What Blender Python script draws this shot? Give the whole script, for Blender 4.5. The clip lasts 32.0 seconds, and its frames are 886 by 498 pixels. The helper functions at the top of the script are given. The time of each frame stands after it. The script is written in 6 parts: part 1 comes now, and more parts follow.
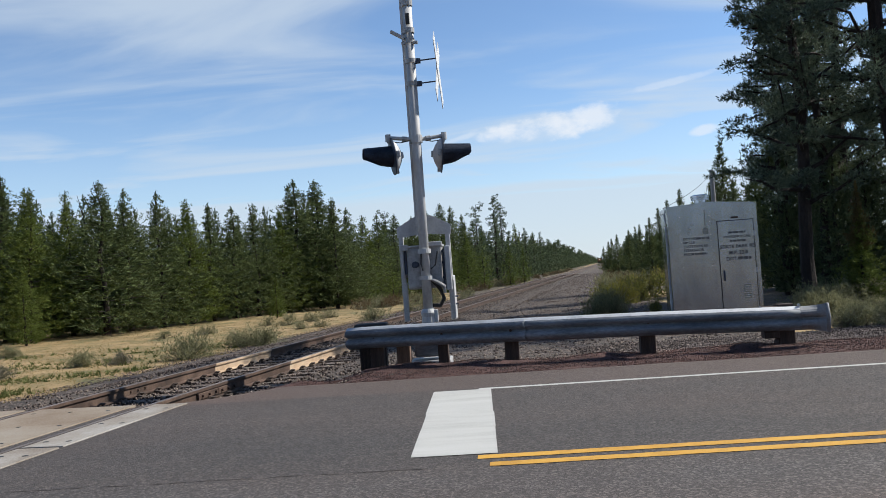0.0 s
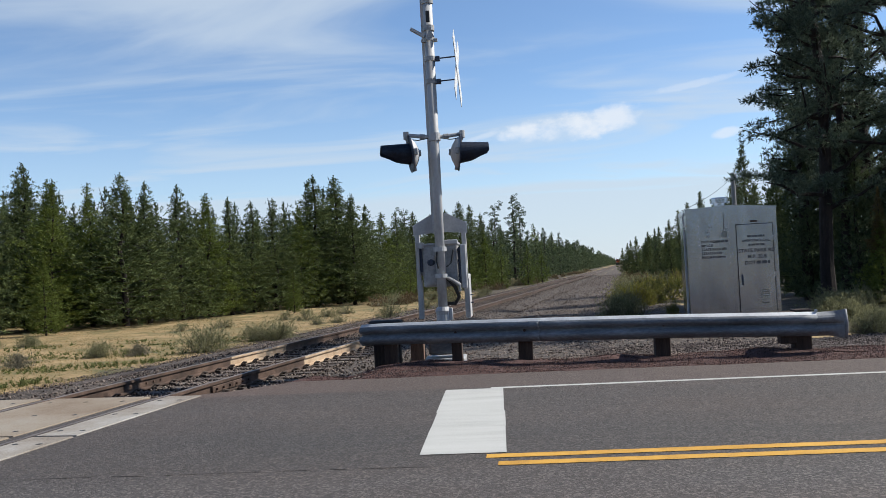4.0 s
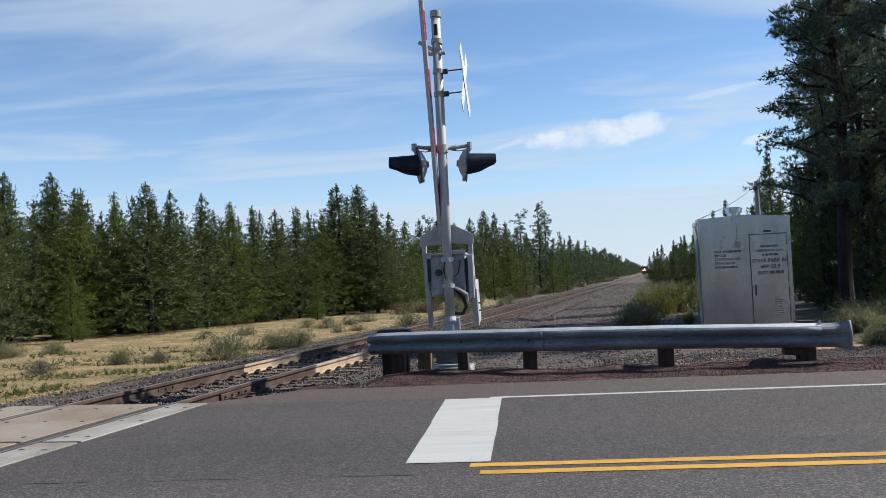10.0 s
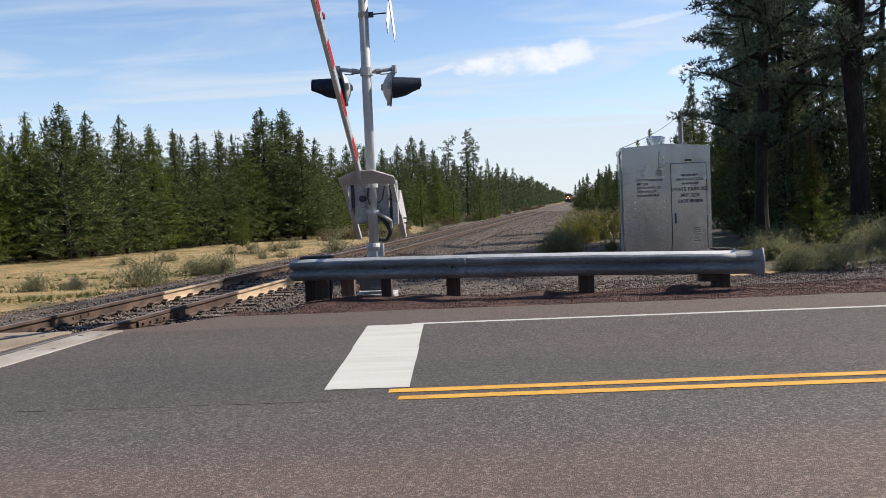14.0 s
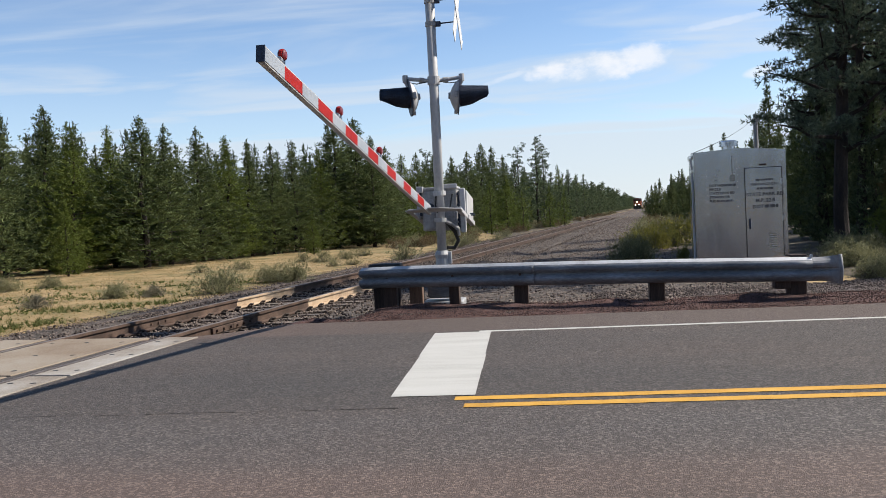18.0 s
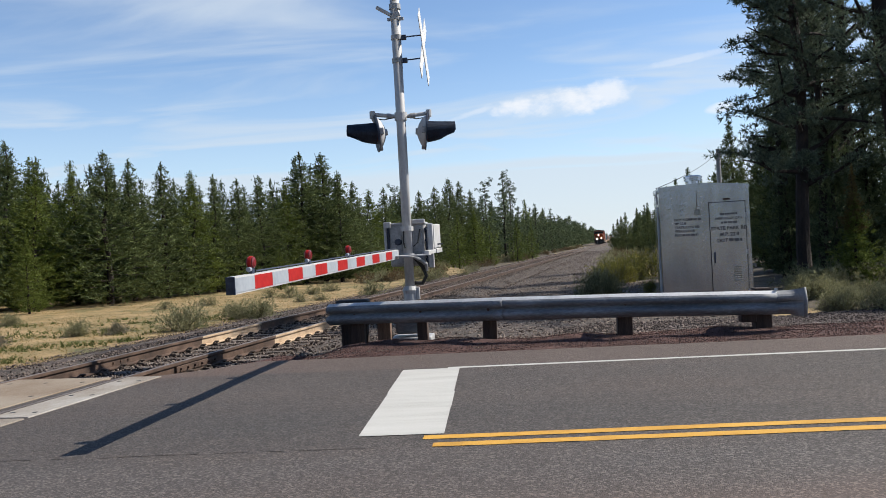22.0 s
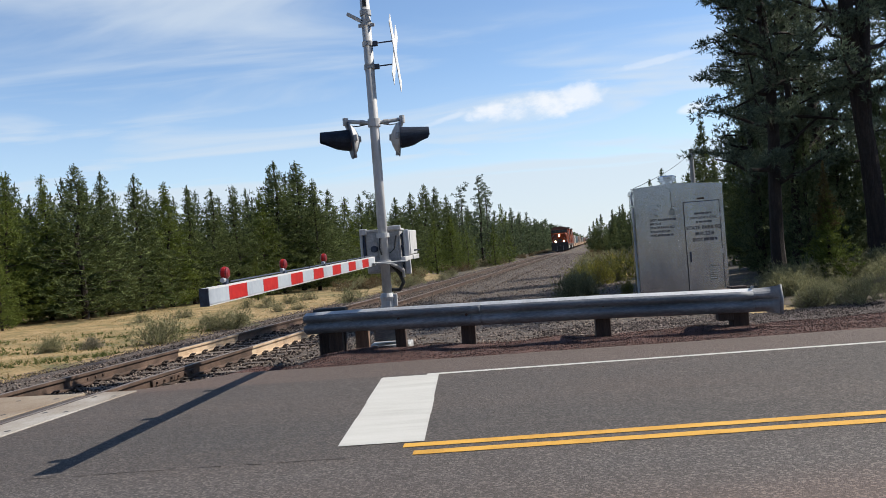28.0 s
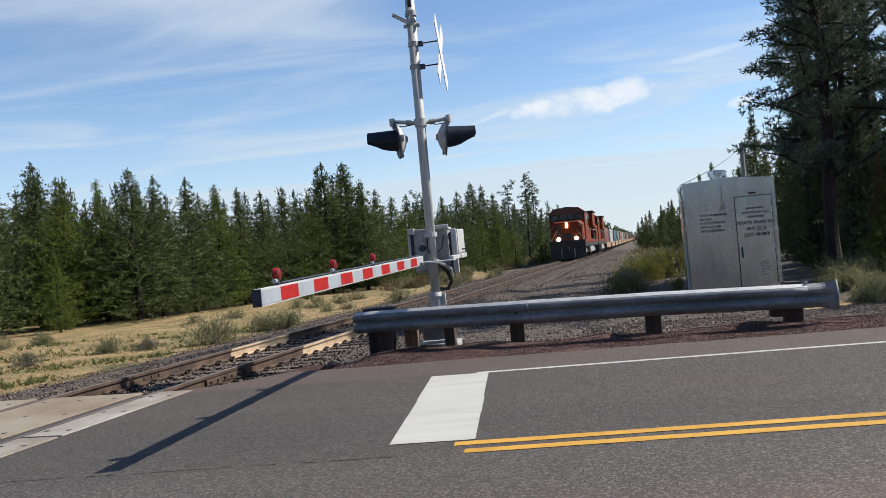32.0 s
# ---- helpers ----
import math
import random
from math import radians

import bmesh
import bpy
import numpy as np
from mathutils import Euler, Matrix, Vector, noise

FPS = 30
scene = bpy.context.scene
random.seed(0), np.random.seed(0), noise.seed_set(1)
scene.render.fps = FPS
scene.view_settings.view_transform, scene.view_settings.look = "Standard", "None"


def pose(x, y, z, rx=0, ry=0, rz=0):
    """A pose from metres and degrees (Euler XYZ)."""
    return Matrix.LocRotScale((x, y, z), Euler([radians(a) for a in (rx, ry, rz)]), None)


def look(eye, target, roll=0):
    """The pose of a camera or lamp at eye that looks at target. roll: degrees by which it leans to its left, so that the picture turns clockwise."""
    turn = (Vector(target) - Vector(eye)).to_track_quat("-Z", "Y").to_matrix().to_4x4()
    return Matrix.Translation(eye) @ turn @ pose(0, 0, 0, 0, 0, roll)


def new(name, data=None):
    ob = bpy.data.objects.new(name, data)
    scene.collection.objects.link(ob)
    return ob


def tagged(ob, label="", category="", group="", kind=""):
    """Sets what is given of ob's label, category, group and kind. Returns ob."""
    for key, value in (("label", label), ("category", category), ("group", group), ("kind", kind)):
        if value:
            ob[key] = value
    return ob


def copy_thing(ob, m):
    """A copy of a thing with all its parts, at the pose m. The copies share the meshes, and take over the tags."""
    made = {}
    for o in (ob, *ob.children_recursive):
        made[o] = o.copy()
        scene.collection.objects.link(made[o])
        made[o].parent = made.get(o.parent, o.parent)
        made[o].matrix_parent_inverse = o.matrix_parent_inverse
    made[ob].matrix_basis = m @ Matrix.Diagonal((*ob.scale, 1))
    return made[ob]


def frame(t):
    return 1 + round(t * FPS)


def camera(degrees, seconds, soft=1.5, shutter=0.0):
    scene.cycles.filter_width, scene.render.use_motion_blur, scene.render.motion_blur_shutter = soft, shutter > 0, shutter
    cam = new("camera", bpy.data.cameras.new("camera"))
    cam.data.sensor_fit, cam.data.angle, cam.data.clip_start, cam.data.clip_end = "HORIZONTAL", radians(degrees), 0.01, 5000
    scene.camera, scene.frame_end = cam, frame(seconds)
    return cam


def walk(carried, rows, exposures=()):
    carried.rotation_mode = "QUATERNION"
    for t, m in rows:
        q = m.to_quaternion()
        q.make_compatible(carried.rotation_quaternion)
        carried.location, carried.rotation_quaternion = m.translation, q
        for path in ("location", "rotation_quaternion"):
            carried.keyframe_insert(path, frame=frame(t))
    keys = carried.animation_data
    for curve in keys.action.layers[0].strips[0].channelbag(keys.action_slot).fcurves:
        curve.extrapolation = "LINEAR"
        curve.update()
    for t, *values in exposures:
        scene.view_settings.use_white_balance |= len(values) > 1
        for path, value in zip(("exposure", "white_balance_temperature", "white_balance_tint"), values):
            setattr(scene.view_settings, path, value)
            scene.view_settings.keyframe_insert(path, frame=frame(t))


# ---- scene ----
cam = camera(53.0, 32.0, soft=0.85)
# seconds, eye, yaw, pitch, roll
PATH = [
    (0, -0.053, -0.100, 1.347, 3.98, 1.28, -4.08),
    (0.5, -0.041, -0.070, 1.356, 5.05, 0.58, -3.52),
    (1, -0.027, -0.104, 1.347, 5.72, 1.52, -3.75),
    (1.5, -0.020, -0.118, 1.347, 4.67, 1.41, -3.80),
    (2, -0.029, -0.107, 1.351, 4.30, 1.11, -3.78),
    (2.5, -0.027, -0.100, 1.345, 4.14, 0.80, -3.36),
    (3, -0.012, -0.116, 1.337, 5.06, 1.12, -2.98),
    (3.5, -0.016, -0.105, 1.345, 4.87, 0.94, -3.31),
    (5.5, 0.016, -0.053, 1.334, 6.59, 2.81, -0.74),
    (6, 0.000, -0.000, 1.360, 4.84, 2.45, -1.79),
    (6.5, -0.017, -0.040, 1.364, 5.15, 2.86, -2.63),
    (7, -0.019, -0.055, 1.352, 5.27, 1.36, -3.21),
    (7.5, -0.021, -0.120, 1.372, 9.27, 1.90, -4.02),
    (8, 0.041, -0.193, 1.370, 8.57, -0.67, 0.05),
    (8.5, 0.177, -0.243, 1.380, 8.21, 1.64, 0.48),
    (9, 0.297, -0.185, 1.377, 6.72, 2.19, -1.69),
    (9.5, 0.313, -0.217, 1.370, 7.03, 1.58, -2.34),
    (10, 0.313, -0.216, 1.365, 6.94, 1.82, -2.84),
    (10.5, 0.318, -0.165, 1.377, 6.44, 2.47, -3.21),
    (11, 0.321, -0.202, 1.369, 5.22, 1.63, -3.07),
    (11.5, 0.322, -0.178, 1.373, 5.41, 1.21, -2.97),
    (12, 0.325, -0.167, 1.378, 4.85, 0.64, -3.71),
    (12.5, 0.335, -0.164, 1.340, 3.77, -1.78, -3.19),
    (13, 0.353, -0.103, 1.351, 2.49, -3.03, -3.14),
    (13.5, 0.367, -0.128, 1.349, 1.67, -2.97, -2.35),
    (14, 0.364, -0.120, 1.355, 2.53, -3.10, -2.45),
    (14.5, 0.364, -0.138, 1.338, 6.30, -3.26, -3.36),
    (15, 0.373, -0.115, 1.345, 8.43, -3.70, -3.33),
    (15.5, 0.379, -0.136, 1.343, 8.89, -1.99, -3.01),
    (17.5, 0.405, -0.136, 1.358, 8.56, -1.90, -3.17),
    (18, 0.399, -0.135, 1.360, 7.02, -2.43, -2.88),
    (18.5, 0.396, -0.109, 1.358, 6.67, -2.64, -2.89),
    (19, 0.393, -0.105, 1.349, 6.22, -1.78, -2.73),
    (19.5, 0.382, -0.118, 1.355, 5.74, -1.98, -2.36),
    (20, 0.402, -0.095, 1.345, 4.26, -1.06, -1.12),
    (20.5, 0.387, -0.063, 1.359, 3.55, -1.75, -1.05),
    (21, 0.404, -0.066, 1.366, 4.68, -0.50, -2.74),
    (21.5, 0.391, -0.093, 1.372, 5.49, -0.29, -2.86),
    (22, 0.396, -0.089, 1.375, 4.84, -0.33, -3.12),
    (22.5, 0.391, -0.098, 1.372, 4.21, 0.11, -2.87),
    (23, 0.401, -0.073, 1.398, 3.62, 0.03, -4.02),
    (23.5, 0.394, -0.041, 1.360, 3.68, -2.62, -3.76),
    (24, 0.375, 0.008, 1.352, 1.21, -3.53, -1.86),
    (24.5, 0.404, 0.007, 1.333, -0.14, -1.79, -1.95),
    (26.5, 0.392, -0.039, 1.375, 0.92, -1.15, -3.59),
    (27, 0.394, -0.077, 1.381, 2.02, -1.29, -3.76),
    (27.5, 0.407, -0.056, 1.378, 2.80, -0.79, -4.50),
    (28, 0.404, -0.041, 1.373, 3.36, -0.06, -4.48),
    (28.5, 0.399, -0.097, 1.382, 4.84, -0.21, -5.14),
    (29, 0.415, -0.113, 1.376, 4.27, 0.20, -5.10),
    (29.5, 0.414, -0.068, 1.376, 5.11, -0.58, -4.90),
    (30, 0.414, -0.075, 1.379, 4.92, 0.21, -5.78),
    (30.5, 0.416, -0.067, 1.371, 4.30, 0.04, -5.46),
    (31, 0.408, -0.073, 1.365, 4.49, -0.50, -5.37),
    (31.5, 0.394, -0.041, 1.366, 5.56, -0.50, -5.21),
    (32, 0.395, -0.065, 1.378, 6.39, 0.10, -5.17),
]
walk(cam, [(t, pose(x, y, z, 90 + p, 0, yaw) @ pose(0, 0, 0, 0, 0, r)) for t, x, y, z, yaw, p, r in PATH],
     exposures=((0, 0.54, 6200, 9), (7, 0.54, 6150, 9), (10, 0.55, 6050, 8), (12, 0.57, 6200, 9), (12.5, 0.64, 6420, 11), (13, 0.69, 6540, 12), (15.5, 0.73, 6580, 12), (18, 0.68, 6500, 11), (20, 0.65, 6450, 11), (23, 0.65, 6400, 10), (24, 0.69, 6540, 12), (26.3, 0.78, 6520, 11), (27.1, 0.82, 6500, 11), (28, 0.68, 6450, 10), (32, 0.62, 6380, 9)))

# ---------------------------------------------------------------- light
SUN = Vector((0.946 * math.cos(radians(44.5)), 0.324 * math.cos(radians(44.5)), math.sin(radians(44.5))))


def build_world():
    w = bpy.data.worlds.new("sky")
    scene.world = w
    w.use_nodes = True
    nt = w.node_tree
    nt.nodes.clear()
    N, L = nt.nodes.new, nt.links.new
    out, bg = N("ShaderNodeOutputWorld"), N("ShaderNodeBackground")
    sky = N("ShaderNodeTexSky")
    sky.sky_type, sky.sun_disc = "NISHITA", False
    sky.sun_elevation, sky.sun_rotation = radians(44.5), math.atan2(SUN.x, SUN.y)
    sky.altitude, sky.air_density, sky.dust_density, sky.ozone_density = 1300, 1.0, 0.2, 3.0
    tc = N("ShaderNodeTexCoord")
    sep = N("ShaderNodeSeparateXYZ")
    L(tc.outputs["Generated"], sep.inputs[0])

    def mth(op, a, b=None, c=None):
        n = N("ShaderNodeMath")
        n.operation = op
        for k, v in enumerate((a, b, c)):
            if v is None:
                continue
            if isinstance(v, (int, float)):
                n.inputs[k].default_value = v
            else:
                L(v, n.inputs[k])
        return n.outputs[0]

    def ramp(v, a, b):
        n = N("ShaderNodeMapRange")
        n.interpolation_type = "SMOOTHSTEP"
        L(v, n.inputs[0])
        n.inputs[1].default_value, n.inputs[2].default_value = a, b
        return n.outputs[0]

    # cloud layer seen from below: direction divided by its height
    up = mth("MAXIMUM", sep.outputs[2], 0.02)
    h = mth("ADD", up, 0.10)
    px, py = mth("DIVIDE", sep.outputs[0], h), mth("DIVIDE", sep.outputs[1], h)
    comb = N("ShaderNodeCombineXYZ")
    L(px, comb.inputs[0]), L(py, comb.inputs[1])
    mp = N("ShaderNodeMapping")
    mp.inputs["Rotation"].default_value = (0, 0, radians(18))
    mp.inputs["Scale"].default_value = (0.55, 1.25, 1)
    L(comb.outputs[0], mp.inputs[0])
    n1 = N("ShaderNodeTexNoise")
    n1.inputs["Scale"].default_value, n1.inputs["Detail"].default_value = 1.3, 9
    n1.inputs["Roughness"].default_value, n1.inputs["Distortion"].default_value = 0.5, 0.6
    L(mp.outputs[0], n1.inputs["Vector"])
    veil = mth("MULTIPLY", mth("MULTIPLY", ramp(n1.outputs[0], 0.41, 0.69), 0.72), mth("SUBTRACT", 1.0, ramp(sep.outputs[2], 0.30, 0.52)))
    # white haze low over the horizon
    bank = mth("MULTIPLY", mth("SUBTRACT", 1.0, ramp(mth("ADD", sep.outputs[2], mth("MULTIPLY_ADD", n1.outputs[0], 0.05, -0.025)), 0.076, 0.098)), 0.82)
    soft = mth("MULTIPLY", mth("SUBTRACT", 1.0, ramp(sep.outputs[2], 0.08, 0.22)), 0.24)
    haze = mth("MAXIMUM", bank, soft)
    # a small heaped cloud and its trail
    az = mth("DIVIDE", sep.outputs[0], mth("MAXIMUM", sep.outputs[1], 0.05))
    el = mth("DIVIDE", sep.outputs[2], mth("MAXIMUM", sep.outputs[1], 0.05))
    comb2 = N("ShaderNodeCombineXYZ")
    L(az, comb2.inputs[0]), L(mth("MULTIPLY", el, 1.6), comb2.inputs[1])
    n2 = N("ShaderNodeTexNoise")
    n2.inputs["Scale"].default_value, n2.inputs["Detail"].default_value, n2.inputs["Roughness"].default_value = 16, 7, 0.6
    L(comb2.outputs[0], n2.inputs["Vector"])

    def blob(a0, e0, ra, re, tilt, gain):
        da, de = mth("SUBTRACT", az, a0), mth("SUBTRACT", mth("SUBTRACT", el, e0), mth("MULTIPLY", mth("SUBTRACT", az, a0), tilt))
        d2 = mth("ADD", mth("POWER", mth("ABSOLUTE", mth("DIVIDE", da, ra)), 2.0), mth("POWER", mth("ABSOLUTE", mth("DIVIDE", de, re)), 2.0))
        m = mth("SUBTRACT", 1.0, d2)
        inside = mth("GREATER_THAN", sep.outputs[1], 0.1)
        v = mth("ADD", mth("MULTIPLY", m, 0.65), mth("MULTIPLY", mth("SUBTRACT", n2.outputs[0], 0.5), 2.8))
        return mth("MULTIPLY", mth("MULTIPLY", ramp(v, 0.0, 0.75), gain), inside)

    puff = blob(0.052, 0.150, 0.082, 0.0165, 0.03, 0.90)
    puff2 = blob(0.108, 0.158, 0.040, 0.0165, 0.05, 0.80)
    trail = mth("MAXIMUM", blob(0.200, 0.190, 0.060, 0.0045, 0.17, 0.30), blob(-0.045, 0.144, 0.036, 0.0038, 0.26, 0.36))
    puff3 = blob(0.231, 0.134, 0.020, 0.0060, 0.15, 0.6)
    cover = mth("MAXIMUM", veil, haze)
    heap = mth("MAXIMUM", mth("MAXIMUM", puff, puff2), mth("MAXIMUM", trail, puff3))
    mix = N("ShaderNodeMix")
    mix.data_type = "RGBA"
    L(cover, mix.inputs["Factor"])
    L(sky.outputs[0], mix.inputs["A"])
    mix.inputs["B"].default_value = (4.5, 5.05, 5.6, 1)
    mix2 = N("ShaderNodeMix")
    mix2.data_type = "RGBA"
    L(heap, mix2.inputs["Factor"])
    L(mix.outputs["Result"], mix2.inputs["A"])
    mix2.inputs["B"].default_value = (6.0, 6.2, 6.5, 1)
    L(mix2.outputs["Result"], bg.inputs["Color"])
    bg.inputs["Strength"].default_value = 0.0965
    L(bg.outputs[0], out.inputs[0])


build_world()
sun = new("sun", bpy.data.lights.new("sun", "SUN"))
sun.data.energy, sun.data.angle, sun.data.color = 5.0, radians(0.53), (1.0, 0.93, 0.82)
sun.matrix_world = look(SUN * 60 + Vector((0, 15, 0)), Vector((0, 15, 0)))


# ---------------------------------------------------------------- materials
def material(name, ramp, rough=0.8, metal=0.0, scale=6.0, fine=60.0, bump=0.3, dist=0.01, island=0.0, spec=0.5, stretch=(1, 1, 1), coat=0.0, thin=0.0, rnd=0.0):
    """A surface whose colour wanders between the colours of ramp with a coarse and a fine noise, with relief.
    island: variation from piece to piece of one mesh; rnd: from object to object; thin: light let through."""
    m = bpy.data.materials.new(name)
    m.use_nodes = True
    nt = m.node_tree
    N, L = nt.nodes.new, nt.links.new
    b = nt.nodes["Principled BSDF"]
    b.inputs["Roughness"].default_value, b.inputs["Metallic"].default_value = rough, metal
    b.inputs["Specular IOR Level"].default_value = spec
    b.inputs["Coat Weight"].default_value = coat
    tc = N("ShaderNodeTexCoord")
    mp = N("ShaderNodeMapping")
    mp.inputs["Scale"].default_value = stretch
    L(tc.outputs["Object"], mp.inputs[0])
    a, f = N("ShaderNodeTexNoise"), N("ShaderNodeTexNoise")
    a.inputs["Scale"].default_value, a.inputs["Detail"].default_value, a.inputs["Roughness"].default_value = scale, 6, 0.6
    f.inputs["Scale"].default_value, f.inputs["Detail"].default_value = fine, 4
    L(mp.outputs[0], a.inputs["Vector"]), L(mp.outputs[0], f.inputs["Vector"])
    mix = N("ShaderNodeMath")
    mix.operation = "MULTIPLY_ADD"
    L(f.outputs[0], mix.inputs[0])
    mix.inputs[1].default_value = 0.5
    s = N("ShaderNodeMath")
    s.operation = "MULTIPLY_ADD"
    L(a.outputs[0], s.inputs[0])
    s.inputs[1].default_value, s.inputs[2].default_value = 1.0, -0.25
    L(s.outputs[0], mix.inputs[2])
    val = mix.outputs[0]
    if island or rnd:
        src = N("ShaderNodeNewGeometry").outputs["Random Per Island"] if island else N("ShaderNodeObjectInfo").outputs["Random"]
        k = N("ShaderNodeMath")
        k.operation = "MULTIPLY_ADD"
        L(src, k.inputs[0])
        k.inputs[1].default_value = island or rnd
        o = N("ShaderNodeMath")
        o.operation = "SUBTRACT"
        L(val, o.inputs[0])
        o.inputs[1].default_value = (island or rnd) / 2
        L(o.outputs[0], k.inputs[2])
        val = k.outputs[0]
    cr = N("ShaderNodeValToRGB")
    e = cr.color_ramp.elements
    n = len(ramp)
    e[0].position, e[0].color = 0.28, (*ramp[0], 1)
    e[1].position, e[1].color = 0.72, (*ramp[-1], 1)
    for k in range(1, n - 1):
        x = e.new(0.28 + 0.44 * k / (n - 1))
        x.color = (*ramp[k], 1)
    L(val, cr.inputs[0])
    L(cr.outputs[0], b.inputs["Base Color"])
    if bump:
        bp = N("ShaderNodeBump")
        bp.inputs["Strength"].default_value, bp.inputs["Distance"].default_value = bump, dist
        L(f.outputs[0], bp.inputs["Height"])
        L(bp.outputs[0], b.inputs["Normal"])
    if thin:
        tr = N("ShaderNodeBsdfTranslucent")
        L(cr.outputs[0], tr.inputs["Color"])
        ms = N("ShaderNodeMixShader")
        ms.inputs[0].default_value = thin
        L(b.outputs[0], ms.inputs[1]), L(tr.outputs[0], ms.inputs[2])
        L(ms.outputs[0], nt.nodes["Material Output"].inputs["Surface"])
    return m


def glow(name, colour, strength):
    m = bpy.data.materials.new(name)
    m.use_nodes = True
    b = m.node_tree.nodes["Principled BSDF"]
    b.inputs["Base Color"].default_value = (*colour, 1)
    b.inputs["Emission Color"].default_value = (*colour, 1)
    b.inputs["Emission Strength"].default_value = strength
    return m


def asphalt_material():
    """Dark asphalt with pale chippings; reddish dust on the verge near the camera, brown dust on the far shoulder."""
    m = bpy.data.materials.new("asphalt")
    m.use_nodes = True
    nt = m.node_tree
    N, L = nt.nodes.new, nt.links.new
    b = nt.nodes["Principled BSDF"]
    b.inputs["Roughness"].default_value = 0.82
    tc = N("ShaderNodeTexCoord")
    sep = N("ShaderNodeSeparateXYZ")
    L(tc.outputs["Object"], sep.inputs[0])

    def noise_tex(scale, detail, stretch=None):
        n = N("ShaderNodeTexNoise")
        n.inputs["Scale"].default_value, n.inputs["Detail"].default_value = scale, detail
        if stretch:
            mp = N("ShaderNodeMapping")
            mp.inputs["Scale"].default_value = stretch
            L(tc.outputs["Object"], mp.inputs[0])
            L(mp.outputs[0], n.inputs["Vector"])
        else:
            L(tc.outputs["Object"], n.inputs["Vector"])
        return n.outputs[0]

    def mth(op, a, b=None, c=None):
        n = N("ShaderNodeMath")
        n.operation = op
        for k, v in enumerate((a, b, c)):
            if v is None:
                continue
            if isinstance(v, (int, float)):
                n.inputs[k].default_value = v
            else:
                L(v, n.inputs[k])
        return n.outputs[0]

    def span(v, a, b_):
        n = N("ShaderNodeMapRange")
        n.interpolation_type = "SMOOTHSTEP"
        L(v, n.inputs[0])
        n.inputs[1].default_value, n.inputs[2].default_value = a, b_
        return n.outputs[0]

    def mix(f, a, b_):
        n = N("ShaderNodeMix")
        n.data_type = "RGBA"
        for s, v in (("Factor", f), ("A", a), ("B", b_)):
            if isinstance(v, tuple):
                n.inputs[s].default_value = (*v, 1)
            elif isinstance(v, float):
                n.inputs[s].default_value = v
            else:
                L(v, n.inputs[s])
        return n.outputs["Result"]

    vor = N("ShaderNodeTexVoronoi")
    vor.inputs["Scale"].default_value = 72
    L(tc.outputs["Object"], vor.inputs["Vector"])
    chip = N("ShaderNodeSeparateColor")
    L(vor.outputs["Color"], chip.inputs[0])
    tone = mth("MULTIPLY_ADD", mth("POWER", chip.outputs[0], 3.0), 1.0, mth("MULTIPLY_ADD", noise_tex(150, 2), 0.7, -0.2))
    big = mth("MULTIPLY_ADD", noise_tex(0.5, 5, (0.35, 1.6, 1)), 1.8, -0.4)
    worn = mth("MULTIPLY", mth("SUBTRACT", 1.0, span(sep.outputs[1], 5.4, 6.2)), 0.9)
    base = mix(tone, mix(big, (0.0110, 0.0099, 0.0091), (0.0214, 0.0172, 0.0145)), mix(big, (0.0773, 0.0709, 0.0663), (0.1359, 0.1062, 0.0914)))
    pale = mix(tone, mix(big, (0.0157, 0.0130, 0.0129), (0.0225, 0.0186, 0.0166)), mix(big, (0.1352, 0.1218, 0.1141), (0.1578, 0.1293, 0.1141)))
    col = mix(worn, base, pale)
    dust = mth("MULTIPLY", mth("SUBTRACT", 1.0, span(mth("MULTIPLY_ADD", big, 1.1, sep.outputs[1]), 4.7, 5.7)), 0.75)
    col = mix(dust, col, mix(tone, (0.057, 0.037, 0.030), (0.187, 0.128, 0.102)))
    edge = mth("MULTIPLY", span(mth("MULTIPLY_ADD", big, 0.12, sep.outputs[1]), 9.80, 9.98), 0.85)
    col = mix(edge, col, mix(tone, (0.057, 0.040, 0.033), (0.115, 0.084, 0.070)))
    red = mth("MULTIPLY", span(mth("MULTIPLY_ADD", noise_tex(0.7, 4), 0.8, mth("MULTIPLY", sep.outputs[0], -1.0)), 1.6, 4.4), mth("MULTIPLY", span(sep.outputs[1], 8.8, 10.6), 0.45))
    col = mix(red, col, (0.097, 0.055, 0.036))
    film = mth("MULTIPLY", span(noise_tex(0.35, 5, (0.5, 1.0, 1)), 0.46, 0.68), 0.42)
    col = mix(film, col, mix(tone, (0.034, 0.024, 0.019), (0.105, 0.076, 0.062)))
    L(col, b.inputs["Base Color"])
    bp = N("ShaderNodeBump")
    bp.inputs["Strength"].default_value, bp.inputs["Distance"].default_value = 0.8, 0.014
    L(tone, bp.inputs["Height"])
    L(bp.outputs[0], b.inputs["Normal"])
    return m


